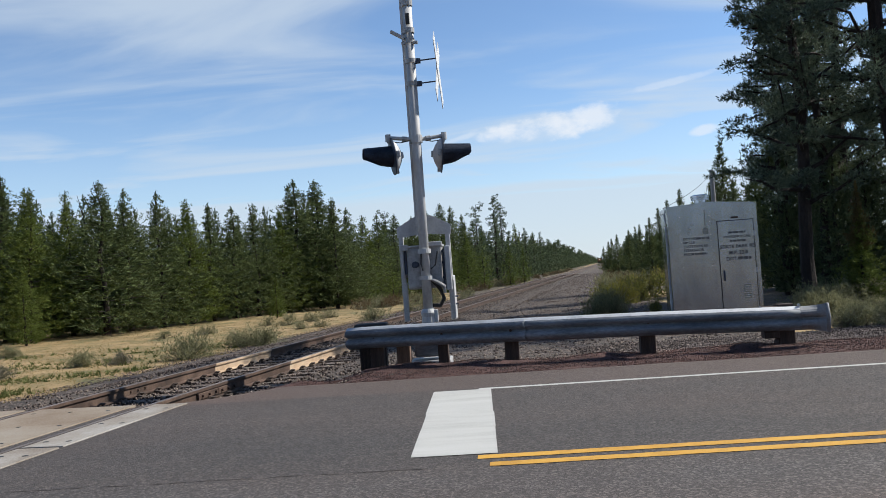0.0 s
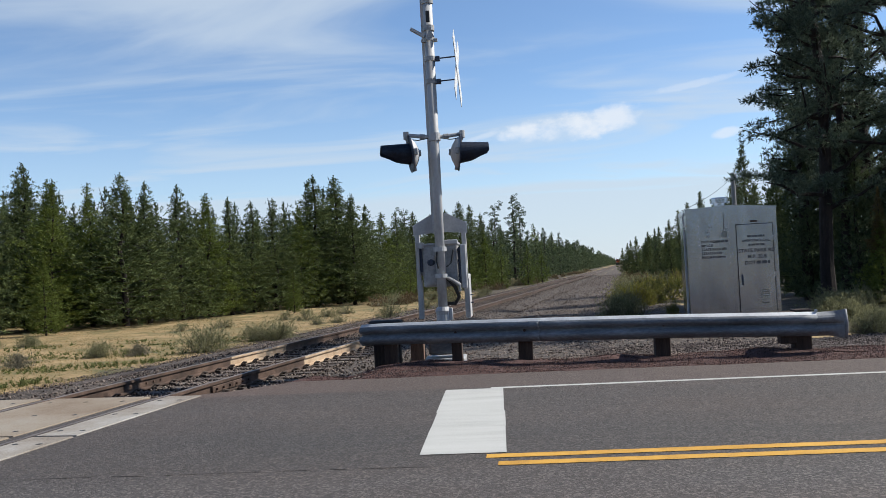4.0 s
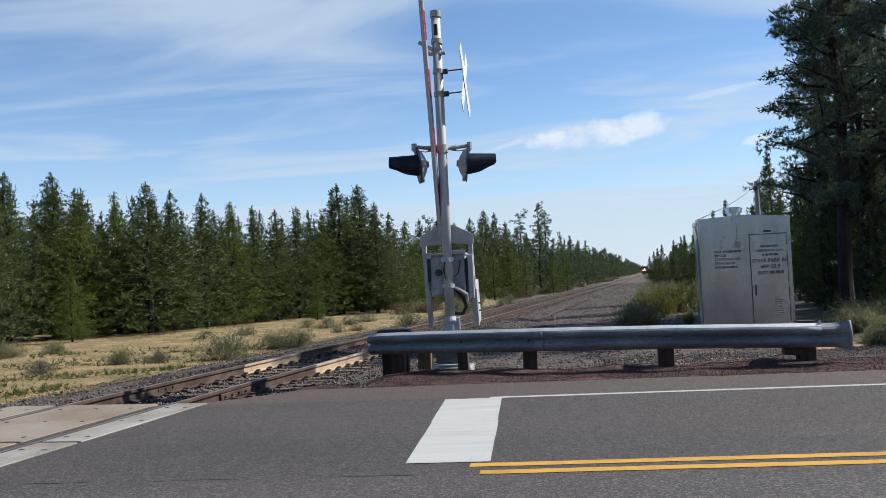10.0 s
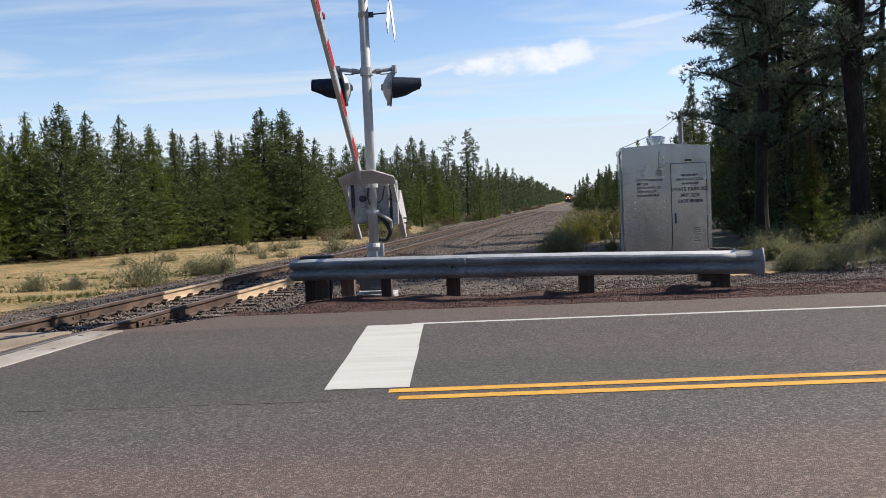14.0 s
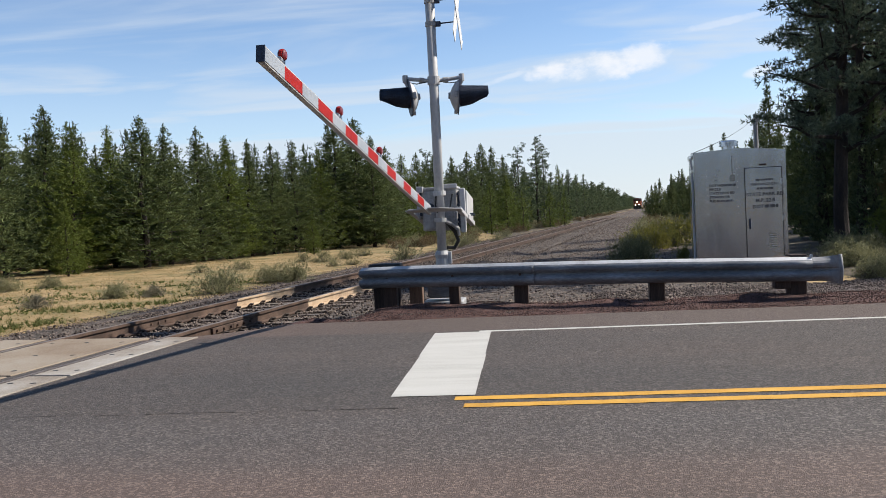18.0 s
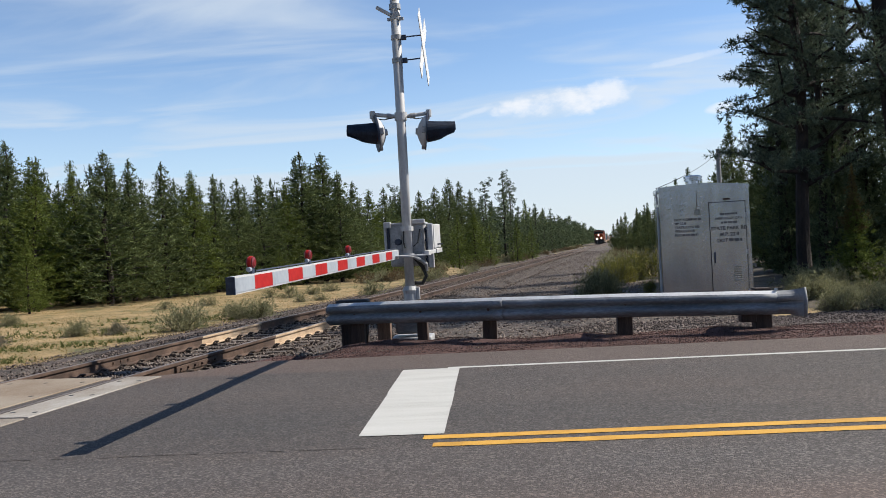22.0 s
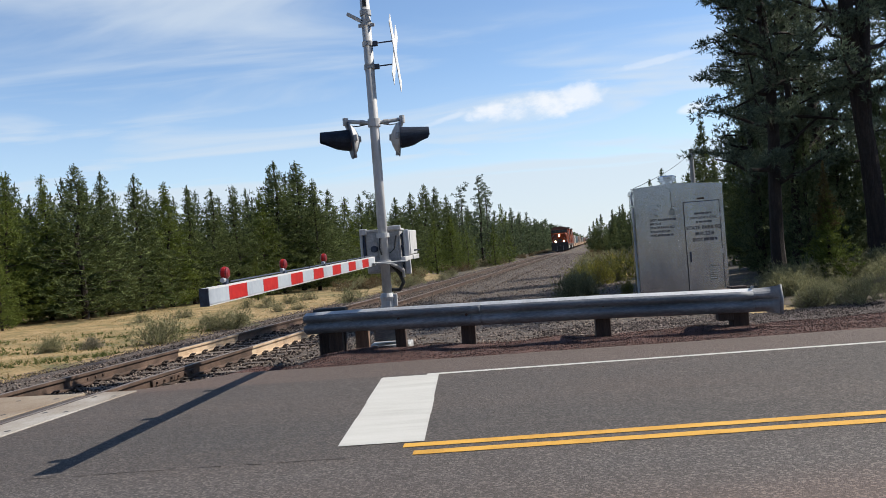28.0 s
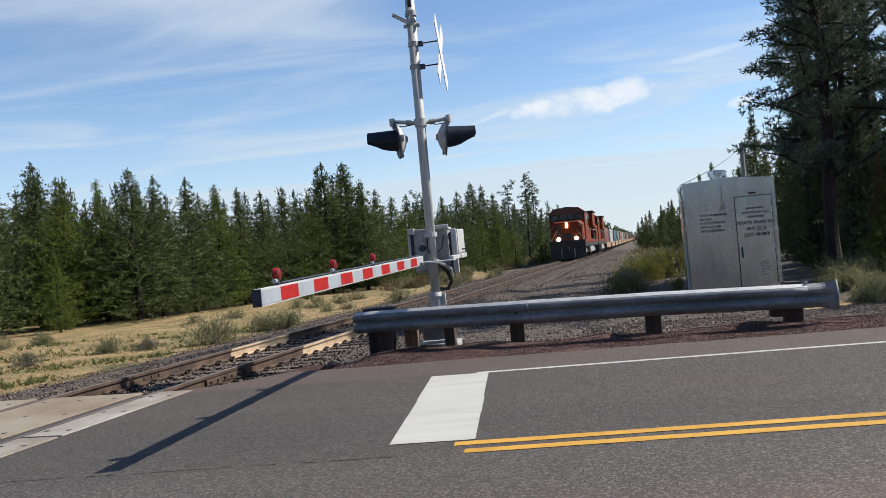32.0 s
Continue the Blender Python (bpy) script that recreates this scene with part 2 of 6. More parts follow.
ASPHALT = asphalt_material()
TAR = material("tar_seam", [(0.030, 0.024, 0.021), (0.056, 0.045, 0.039)], 0.85, scale=14, fine=90)
WHITE_LINE = material("white_road_paint", [(0.316, 0.313, 0.289), (0.379, 0.375, 0.351), (0.413, 0.409, 0.385)], 0.75, scale=1.6, fine=120, bump=0.2, stretch=(0.5, 3, 1))
YELLOW_LINE = material("yellow_road_paint", [(0.316, 0.162, 0.015), (0.454, 0.241, 0.024), (0.496, 0.282, 0.038)], 0.75, scale=3, fine=90, bump=0.3)
CONCRETE = material("crossing_concrete", [(0.126, 0.095, 0.067), (0.219, 0.194, 0.164), (0.297, 0.284, 0.263)], 0.85, scale=1.1, fine=60, bump=0.3)
CONCRETE_STAINED = material("rust_stained_concrete", [(0.120, 0.078, 0.047), (0.198, 0.157, 0.113), (0.248, 0.221, 0.181)], 0.88, scale=0.7, fine=60, bump=0.3)
CINDER = material("red_cinder", [(0.026, 0.012, 0.010), (0.066, 0.030, 0.025), (0.115, 0.058, 0.048)], 0.95, scale=5, fine=70, bump=0.9, dist=0.03)
GRAVEL = material("gravel", [(0.018, 0.013, 0.012), (0.059, 0.046, 0.036), (0.169, 0.133, 0.108)], 0.95, scale=7, fine=30, bump=1.0, dist=0.06)
VERGE = material("reddish_gravel", [(0.026, 0.018, 0.016), (0.063, 0.047, 0.041), (0.133, 0.111, 0.100)], 0.95, scale=4, fine=38, bump=1.0, dist=0.05)
STONE = material("ballast_stone", [(0.028, 0.019, 0.016), (0.084, 0.062, 0.050), (0.202, 0.161, 0.134)], 0.95, scale=12, fine=60, island=0.75)
VERGE_STONE = material("reddish_stone", [(0.021, 0.015, 0.013), (0.058, 0.043, 0.038), (0.135, 0.109, 0.098)], 0.95, scale=12, fine=60, island=0.75)
LITTER = material("needle_litter", [(0.022, 0.018, 0.011), (0.056, 0.043, 0.027), (0.104, 0.081, 0.052)], 0.95, scale=1.5, fine=14, bump=1.0, dist=0.05)
CINDER_STONE = material("cinder_stone", [(0.020, 0.010, 0.009), (0.056, 0.027, 0.022), (0.115, 0.060, 0.048)], 0.95, scale=12, fine=60, island=0.6)
GRASS = material("dry_grass_ground", [(0.049, 0.057, 0.016), (0.124, 0.102, 0.034), (0.217, 0.151, 0.064), (0.270, 0.188, 0.086), (0.311, 0.217, 0.114)], 0.95, scale=0.75, fine=9, bump=0.8, dist=0.05)
STRAW = material("straw", [(0.060, 0.077, 0.022), (0.175, 0.138, 0.051), (0.276, 0.194, 0.081), (0.368, 0.262, 0.132)], 0.9, scale=0.25, fine=5, bump=0, island=0.4, thin=0.4, spec=0.15)
RUST = material("rusty_steel", [(0.029, 0.018, 0.012), (0.067, 0.040, 0.028), (0.120, 0.077, 0.054)], 0.75, 0.2, scale=3, fine=50)
RAIL_TOP = material("worn_rail_head", [(0.105, 0.078, 0.062), (0.185, 0.148, 0.122), (0.280, 0.235, 0.200)], 0.5, 0.6, scale=3, fine=40, stretch=(6, 0.3, 1))
RAIL_PALE = material("pale_rail_side", [(0.252, 0.170, 0.104), (0.385, 0.281, 0.185), (0.444, 0.348, 0.244)], 0.75, 0.1, scale=3, fine=40)
TIE = material("creosoted_tie", [(0.026, 0.019, 0.015), (0.060, 0.045, 0.035), (0.105, 0.083, 0.068)], 0.9, scale=4, fine=40, stretch=(1, 6, 6), rnd=0.4)
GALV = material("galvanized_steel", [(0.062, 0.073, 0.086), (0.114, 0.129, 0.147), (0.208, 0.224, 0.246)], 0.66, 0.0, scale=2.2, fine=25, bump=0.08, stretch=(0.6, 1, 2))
GALV_END = material("newer_galvanized_steel", [(0.124, 0.130, 0.140), (0.180, 0.186, 0.195), (0.236, 0.242, 0.248)], 0.66, 0.0, scale=5, fine=25, bump=0.06)
GALV_LIT = material("pale_lit_galvanized_steel", [(0.360, 0.367, 0.374), (0.475, 0.482, 0.490), (0.547, 0.554, 0.562)], 0.5, 0.3, scale=3, fine=30, bump=0.08)
ALU = material("silver_paint", [(0.31, 0.31, 0.31), (0.39, 0.39, 0.39), (0.46, 0.46, 0.46)], 0.62, 0.08, scale=3, fine=30, bump=0.06, stretch=(1, 1, 0.5))
ALU_DIRTY_SHADE = material("weathered_shaded_silver_paint", [(0.20, 0.20, 0.20), (0.30, 0.30, 0.30), (0.40, 0.40, 0.40)], 0.55, 0.15, scale=4, fine=30, bump=0.1)
CABINET = material("brushed_aluminium", [(0.37, 0.40, 0.45), (0.45, 0.48, 0.535), (0.50, 0.53, 0.585)], 0.20, 0.97, scale=1.6, fine=1.5, bump=0.30, dist=0.035, stretch=(1.6, 1, 0.5))
CABINET_DULL = material("stained_aluminium", [(0.22, 0.22, 0.19), (0.30, 0.30, 0.27), (0.37, 0.37, 0.34)], 0.45, 0.9, scale=6, fine=30, bump=0.02)
BLACK = material("black_painted_metal", [(0.010, 0.016, 0.032), (0.020, 0.031, 0.058), (0.033, 0.048, 0.080)], 0.5, scale=5, fine=40, bump=0.05)
RUBBER = material("black_rubber", [(0.012, 0.012, 0.012), (0.03, 0.03, 0.03)], 0.7, scale=5, fine=40)
POST = material("dark_treated_wood", [(0.016, 0.011, 0.009), (0.038, 0.024, 0.019), (0.068, 0.046, 0.036)], 0.9, scale=3, fine=30, stretch=(5, 5, 0.5))
POST_RED = material("brown_wood", [(0.06, 0.034, 0.024), (0.11, 0.066, 0.045), (0.17, 0.108, 0.078)], 0.9, scale=3, fine=30, stretch=(5, 5, 0.5))
RED_TAPE = material("red_reflective_sheet", [(0.215, 0.006, 0.006), (0.290, 0.010, 0.009), (0.345, 0.018, 0.014)], 0.6, scale=2, fine=20, bump=0.03, spec=0.2)
WHITE_TAPE = material("white_reflective_sheet", [(0.223, 0.248, 0.280), (0.276, 0.304, 0.339), (0.315, 0.340, 0.373)], 0.5, scale=2, fine=20, bump=0.03, spec=0.3)
ARM_WHITE = material("weathered_white_arm", [(0.320, 0.320, 0.320), (0.416, 0.416, 0.416), (0.480, 0.480, 0.480)], 0.55, scale=4, fine=30, bump=0.05)
RED_LENS = material("red_lens", [(0.10, 0.005, 0.007), (0.19, 0.008, 0.010)], 0.3, scale=2, fine=20, bump=0, coat=0.3)
WHITE_BOARD = material("white_sign_sheet", [(0.480, 0.488, 0.488), (0.592, 0.600, 0.600), (0.640, 0.640, 0.640)], 0.5, scale=3, fine=30, bump=0.04)
INK = material("dark_print", [(0.05, 0.05, 0.055), (0.12, 0.12, 0.125)], 0.7, scale=10, fine=40, bump=0)
BARK = material("pine_bark", [(0.009, 0.006, 0.005), (0.021, 0.014, 0.011), (0.038, 0.026, 0.020)], 0.95, scale=3, fine=18, bump=1.0, dist=0.05, stretch=(3, 3, 0.6))
NEEDLE = material("pine_needles", [(0.046, 0.062, 0.023), (0.098, 0.125, 0.045), (0.150, 0.179, 0.070)], 0.7, scale=1.1, fine=5, bump=0, island=0.45, thin=0.22, spec=0.15)
NEEDLE_YOUNG = material("young_pine_needles", [(0.058, 0.080, 0.015), (0.114, 0.146, 0.029), (0.180, 0.212, 0.053)], 0.7, scale=1.1, fine=5, bump=0, island=0.45, thin=0.22, spec=0.15)
NEEDLE_DARK = material("old_pine_needles", [(0.051, 0.070, 0.049), (0.101, 0.132, 0.090), (0.176, 0.216, 0.142)], 0.7, scale=0.8, fine=5, bump=0, island=0.5, thin=0.25, spec=0.15)
NEEDLE_RUST = material("browned_needles", [(0.070, 0.055, 0.021), (0.119, 0.091, 0.035), (0.140, 0.119, 0.049)], 0.8, scale=0.6, fine=6, bump=0, island=0.4, thin=0.25, spec=0.15)
NEEDLE_FAR = material("dark_green_needles", [(0.039, 0.059, 0.029), (0.086, 0.113, 0.055), (0.135, 0.166, 0.086)], 0.7, scale=1.1, fine=5, bump=0, island=0.45, thin=0.22, spec=0.15)
GREEN_WEED = material("green_weeds", [(0.050, 0.070, 0.020), (0.105, 0.125, 0.040), (0.180, 0.180, 0.070)], 0.9, scale=0.8, fine=8, bump=0, island=0.5, thin=0.3, spec=0.15)
SAGE = material("sagebrush_leaves", [(0.122, 0.122, 0.063), (0.205, 0.204, 0.109), (0.295, 0.287, 0.168)], 0.85, scale=1.5, fine=8, bump=0, island=0.5, thin=0.4, spec=0.15)
WEED = material("brown_weeds", [(0.072, 0.048, 0.028), (0.136, 0.096, 0.052), (0.192, 0.152, 0.080)], 0.9, scale=0.8, fine=8, bump=0, island=0.45, thin=0.3, spec=0.15)
RABBIT = material("rabbitbrush_leaves", [(0.100, 0.106, 0.029), (0.189, 0.183, 0.045), (0.290, 0.260, 0.064)], 0.85, scale=0.8, fine=8, bump=0, island=0.5, thin=0.35, spec=0.15)
GREYBUSH = material("grey_shrub_twigs", [(0.112, 0.104, 0.072), (0.176, 0.164, 0.120), (0.240, 0.224, 0.176)], 0.9, scale=0.8, fine=8, bump=0, island=0.4, thin=0.2, spec=0.15)
ORANGE = material("orange_loco_paint", [(0.109, 0.018, 0.005), (0.160, 0.028, 0.007), (0.192, 0.041, 0.011)], 0.68, scale=1.5, fine=20, bump=0.03, spec=0.2)
ROOF_RED = material("sooty_red_paint", [(0.045, 0.016, 0.010), (0.085, 0.028, 0.016), (0.12, 0.042, 0.026)], 0.6, scale=1.5, fine=20, bump=0.03)
LOCO_DARK = material("black_loco_paint", [(0.012, 0.011, 0.011), (0.03, 0.027, 0.025)], 0.6, scale=1.5, fine=20)
LOCO_GREY = material("grey_steel", [(0.22, 0.22, 0.215), (0.34, 0.335, 0.32)], 0.6, scale=1.5, fine=20)
GLASS_DARK = material("dark_cab_glass", [(0.01, 0.012, 0.015), (0.02, 0.024, 0.03)], 0.08, scale=2, fine=10, bump=0)
HEADLIGHT = glow("lit_headlight", (1.0, 0.72, 0.40), 14.0)
PAINTS = [material("container_" + n, [tuple(v * 0.7 for v in c), c, tuple(min(0.9, v * 1.2) for v in c)], 0.55, scale=1.2, fine=15, bump=0.05) for n, c in
          (("brown", (0.22, 0.095, 0.07)), ("white", (0.42, 0.41, 0.39)), ("teal", (0.075, 0.15, 0.17)), ("grey", (0.22, 0.23, 0.24)), ("tan", (0.30, 0.20, 0.125)), ("blue", (0.07, 0.11, 0.19)))]
BOARD = material("weathered_pale_wood", [(0.28, 0.26, 0.23), (0.42, 0.40, 0.36), (0.52, 0.50, 0.46)], 0.9, scale=3, fine=30, stretch=(1, 6, 6))


# ---------------------------------------------------------------- mesh helpers
def mesh(name, verts, faces, mat, smooth=False):
    me = bpy.data.meshes.new(name)
    me.from_pydata([tuple(v) for v in verts], [], faces)
    for m in (mat if isinstance(mat, (list, tuple)) else [mat]):
        me.materials.append(m)
    if smooth:
        me.polygons.foreach_set("use_smooth", [True] * len(me.polygons))
    me.update()
    return me


def part(name, bm, mat, parent=None, label="", m=None, smooth=False):
    """Links a bmesh as one mesh object under a thing or a part."""
    me = bpy.data.meshes.new(name)
    bmesh.ops.recalc_face_normals(bm, faces=bm.faces)
    bm.to_mesh(me)
    bm.free()
    for k in (mat if isinstance(mat, (list, tuple)) else [mat]):
        me.materials.append(k)
    if smooth:
        me.polygons.foreach_set("use_smooth", [True] * len(me.polygons))
    ob = new(name, me)
    if parent:
        ob.parent = parent
    if m is not None:
        ob.matrix_basis = m
    if label:
        ob["label"] = label
    return ob


def shared(name, me, parent, m, label=""):
    ob = new(name, me)
    ob.parent = parent
    ob.matrix_basis = m
    if label:
        ob["label"] = label
    return ob


def thing(name, m, label, category, group="", kind=""):
    return_ob = new(name)
    return_ob.matrix_basis = m
    return tagged(return_ob, label, category, group, kind)


def add_box(bm, x0, x1, y0, y1, z0, z1, bevel=0.0, m=None):
    vs = [bm.verts.new(v) for v in ((x0, y0, z0), (x1, y0, z0), (x1, y1, z0), (x0, y1, z0), (x0, y0, z1), (x1, y0, z1), (x1, y1, z1), (x0, y1, z1))]
    fs = [bm.faces.new([vs[k] for k in f]) for f in ((3, 2, 1, 0), (4, 5, 6, 7), (0, 1, 5, 4), (1, 2, 6, 5), (2, 3, 7, 6), (3, 0, 4, 7))]
    if bevel:
        es = list({e for f in fs for e in f.edges})
        r = bmesh.ops.bevel(bm, geom=es, offset=bevel, segments=2, affect="EDGES", profile=0.5)
        vs = list({v for f in r["faces"] for v in f.verts} | {v for v in vs if v.is_valid})
    if m is not None:
        bmesh.ops.transform(bm, matrix=m, verts=[v for v in vs if v.is_valid])
    return bm


def box(x0, x1, y0, y1, z0, z1, bevel=0.0, m=None):
    return add_box(bmesh.new(), x0, x1, y0, y1, z0, z1, bevel, m)


def add_tube(bm, pts, radii, n=12, caps=True):
    """A round tube along points, with a radius at each."""
    pts = [Vector(p) for p in pts]
    if not isinstance(radii, (list, tuple)):
        radii = [radii] * len(pts)
    rings = []
    for i, p in enumerate(pts):
        d = (pts[min(i + 1, len(pts) - 1)] - pts[max(i - 1, 0)]).normalized()
        u = d.cross(Vector((0, 0, 1)) if abs(d.z) < 0.9 else Vector((0, 1, 0))).normalized()
        w = d.cross(u)
        rings.append([bm.verts.new(p + (u * math.cos(a) + w * math.sin(a)) * radii[i]) for a in (2 * math.pi * k / n for k in range(n))])
    for a, b in zip(rings, rings[1:]):
        for k in range(n):
            bm.faces.new((a[k], a[(k + 1) % n], b[(k + 1) % n], b[k]))
    if caps:
        bm.faces.new(rings[0][::-1])
        bm.faces.new(rings[-1])
    return bm


def tube(pts, radii, n=12, caps=True):
    return add_tube(bmesh.new(), pts, radii, n, caps)


def add_sweep(bm, path, outline, closed=True):
    """Sweeps an outline of (side, up) along path points (x, y, z), side being to the right of the way."""
    path = [Vector(p) for p in path]
    rings = []
    for i, p in enumerate(path):
        d = path[min(i + 1, len(path) - 1)] - path[max(i - 1, 0)]
        s = Vector((d.y, -d.x, 0)).normalized()
        rings.append([bm.verts.new(p + s * a + Vector((0, 0, b))) for a, b in outline])
    n = len(outline)
    for a, b in zip(rings, rings[1:]):
        for k in range(n if closed else n - 1):
            bm.faces.new((a[k], a[(k + 1) % n], b[(k + 1) % n], b[k]))
    if closed:
        bm.faces.new(rings[0][::-1])
        bm.faces.new(rings[-1])
    return bm


def plate(outline, y0, y1):
    """A flat plate with an outline of (x, z), from y0 to y1."""
    bm = bmesh.new()
    a = [bm.verts.new((x, y0, z)) for x, z in outline]
    b = [bm.verts.new((x, y1, z)) for x, z in outline]
    bm.faces.new(a)
    bm.faces.new(b[::-1])
    for k in range(len(a)):
        j = (k + 1) % len(a)
        bm.faces.new((a[k], b[k], b[j], a[j]))
    return bm


def words(text, size, m, parent, mat, name="lettering", align="CENTER"):
    """Text as a thin mesh, set at the pose m and facing -y."""
    cu = bpy.data.curves.new(name, "FONT")
    cu.body, cu.size, cu.align_x, cu.extrude, cu.offset = text, size, align, 0.001, size * 0.03
    tmp = bpy.data.objects.new("tmp", cu)
    scene.collection.objects.link(tmp)
    me = bpy.data.meshes.new_from_object(tmp.evaluated_get(bpy.context.evaluated_depsgraph_get()))
    bpy.data.objects.remove(tmp)
    me.materials.clear()
    me.materials.append(mat)
    ob = new(name, me)
    ob.parent = parent
    ob.matrix_basis = m @ pose(0, 0, 0, 90, 0, 0)
    return ob


# ---------------------------------------------------------------- the lie of the land
TRACK_X, TRACK_Y, TRACK_S, FALL = -4.93, 11.5, 0.112, -0.0065
TRACK_YAW = -math.degrees(math.atan(TRACK_S))


def track_x(y):
    return TRACK_X + TRACK_S * (y - TRACK_Y)


def fall(y):
    return FALL * (min(max(y, 11.0), 150.0) - 11.0) - 0.0042 * max(0.0, y - 150.0)


def off_track(x, y):
    """How far a place lies to the right of the track's middle."""
    return (x - track_x(y)) / math.sqrt(1 + TRACK_S ** 2)


def smooth(a, b, v):
    t = min(1.0, max(0.0, (v - a) / (b - a)))
    return t * t * (3 - 2 * t)


def ground_z(x, y):
    """The height of the ground."""
    b = fall(y)
    d = off_track(x, y)
    low = -0.40 if d < 0 else -0.22
    z = b + low * smooth(2.0, 3.6, abs(d)) - 0.25 * (1 - smooth(2.0, 3.6, abs(d)))
    z += 0.07 * smooth(16.5, 24, y) * (1 - smooth(1.4, 2.6, abs(d)))
    z += 0.05 * noise.noise((x * 0.25, y * 0.25, 0)) * smooth(3.5, 6, abs(d))
    if d > 8:
        z += 0.25 * smooth(8, 14, d)
    near = 1 - smooth(1.9, 3.0, abs(d))
    road = 1 - smooth(12.3, 14.2, y)
    road = road * (1 - near) + (1 - smooth(9.9, 10.3, y)) * near
    if d < -2.5:
        road = 1 - smooth(10.3, 11.6, y)
    return z * (1 - road) + (-0.07 + 0.02 * smooth(11.0, 11.7, y) + 0.03 * noise.noise((x, y, 3))) * road if y > 9.9 else -0.06


def build_ground():
    def steps(lo, hi, near0, near1, fine, grow):
        v, s, out = near1, fine, []
        a = np.arange(near0, near1 + 1e-6, fine).tolist()
        while v < hi:
            s *= grow
            v += s
            out.append(min(v, hi))
        v, s, pre = near0, fine, []
        while v > lo:
            s *= grow
            v -= s
            pre.append(max(v, lo))
        return pre[::-1] + a + out
    xs, ys = steps(-2500, 2500, -13, 13, 0.35, 1.12), steps(-400, 3500, 10.5, 30, 0.3, 1.09)
    verts = [(x, y, ground_z(x, y)) for y in ys for x in xs]
    n = len(xs)
    faces = [(j * n + i, j * n + i + 1, (j + 1) * n + i + 1, (j + 1) * n + i) for j in range(len(ys) - 1) for i in range(n - 1)]
    tagged(new("ground", mesh("ground", verts, faces, GRASS, True)), "dry yellow grass and sandy soil with green patches", "ground", kind="structure")


HEAPS = ((-3.0, 12.2, 0.13), (-3.35, 11.8, 0.09), (-2.35, 12.75, 0.05), (-1.42, 12.55, 0.06), (-0.55, 12.25, 0.08), (1.30, 12.05, 0.085), (3.05, 12.0, 0.085))


def heap_z(x, y):
    """Low uneven cinder heaps; those left of the posts are added to catch shadows."""
    return sum(h * math.exp(-((x - a) / 0.42) ** 2 - ((y - b) / 0.22) ** 2) for a, b, h in HEAPS) + 0.02 * noise.noise((x * 1.7, y * 2.3, 4)) * smooth(11.2, 11.7, y) - 0.02 * (1 - smooth(10.95, 11.25, y))


def draped(name, x0, x1, y0, y1, nx, ny, lift, mat, label, category, rise=None, ragged=0.15):
    """A sheet laid on the ground; x0 and x1 may depend on y."""
    verts, faces = [], []
    for j in range(ny + 1):
        y = y0 + (y1 - y0) * (j / ny) ** 1.6
        a, b = (x0(y), x1(y)) if callable(x0) else (x0, x1)
        for i in range(nx + 1):
            x = a + (b - a) * i / nx
            x += ragged * noise.noise((y * 1.3, i * 7.0, 1.0)) * (i in (0, nx))
            edge = min(i, nx - i)
            verts.append((x, y, ground_z(x, y) + (lift if edge else -0.03) + 0.02 * noise.noise((x * 3, y * 3, 0)) + (rise(x, y) if rise and edge else 0.0)))
    for j in range(ny):
        for i in range(nx):
            k = j * (nx + 1) + i
            faces.append((k, k + 1, k + nx + 2, k + nx + 1))
    return tagged(new(name, mesh(name, verts, faces, mat, True)), label, category, kind="structure")


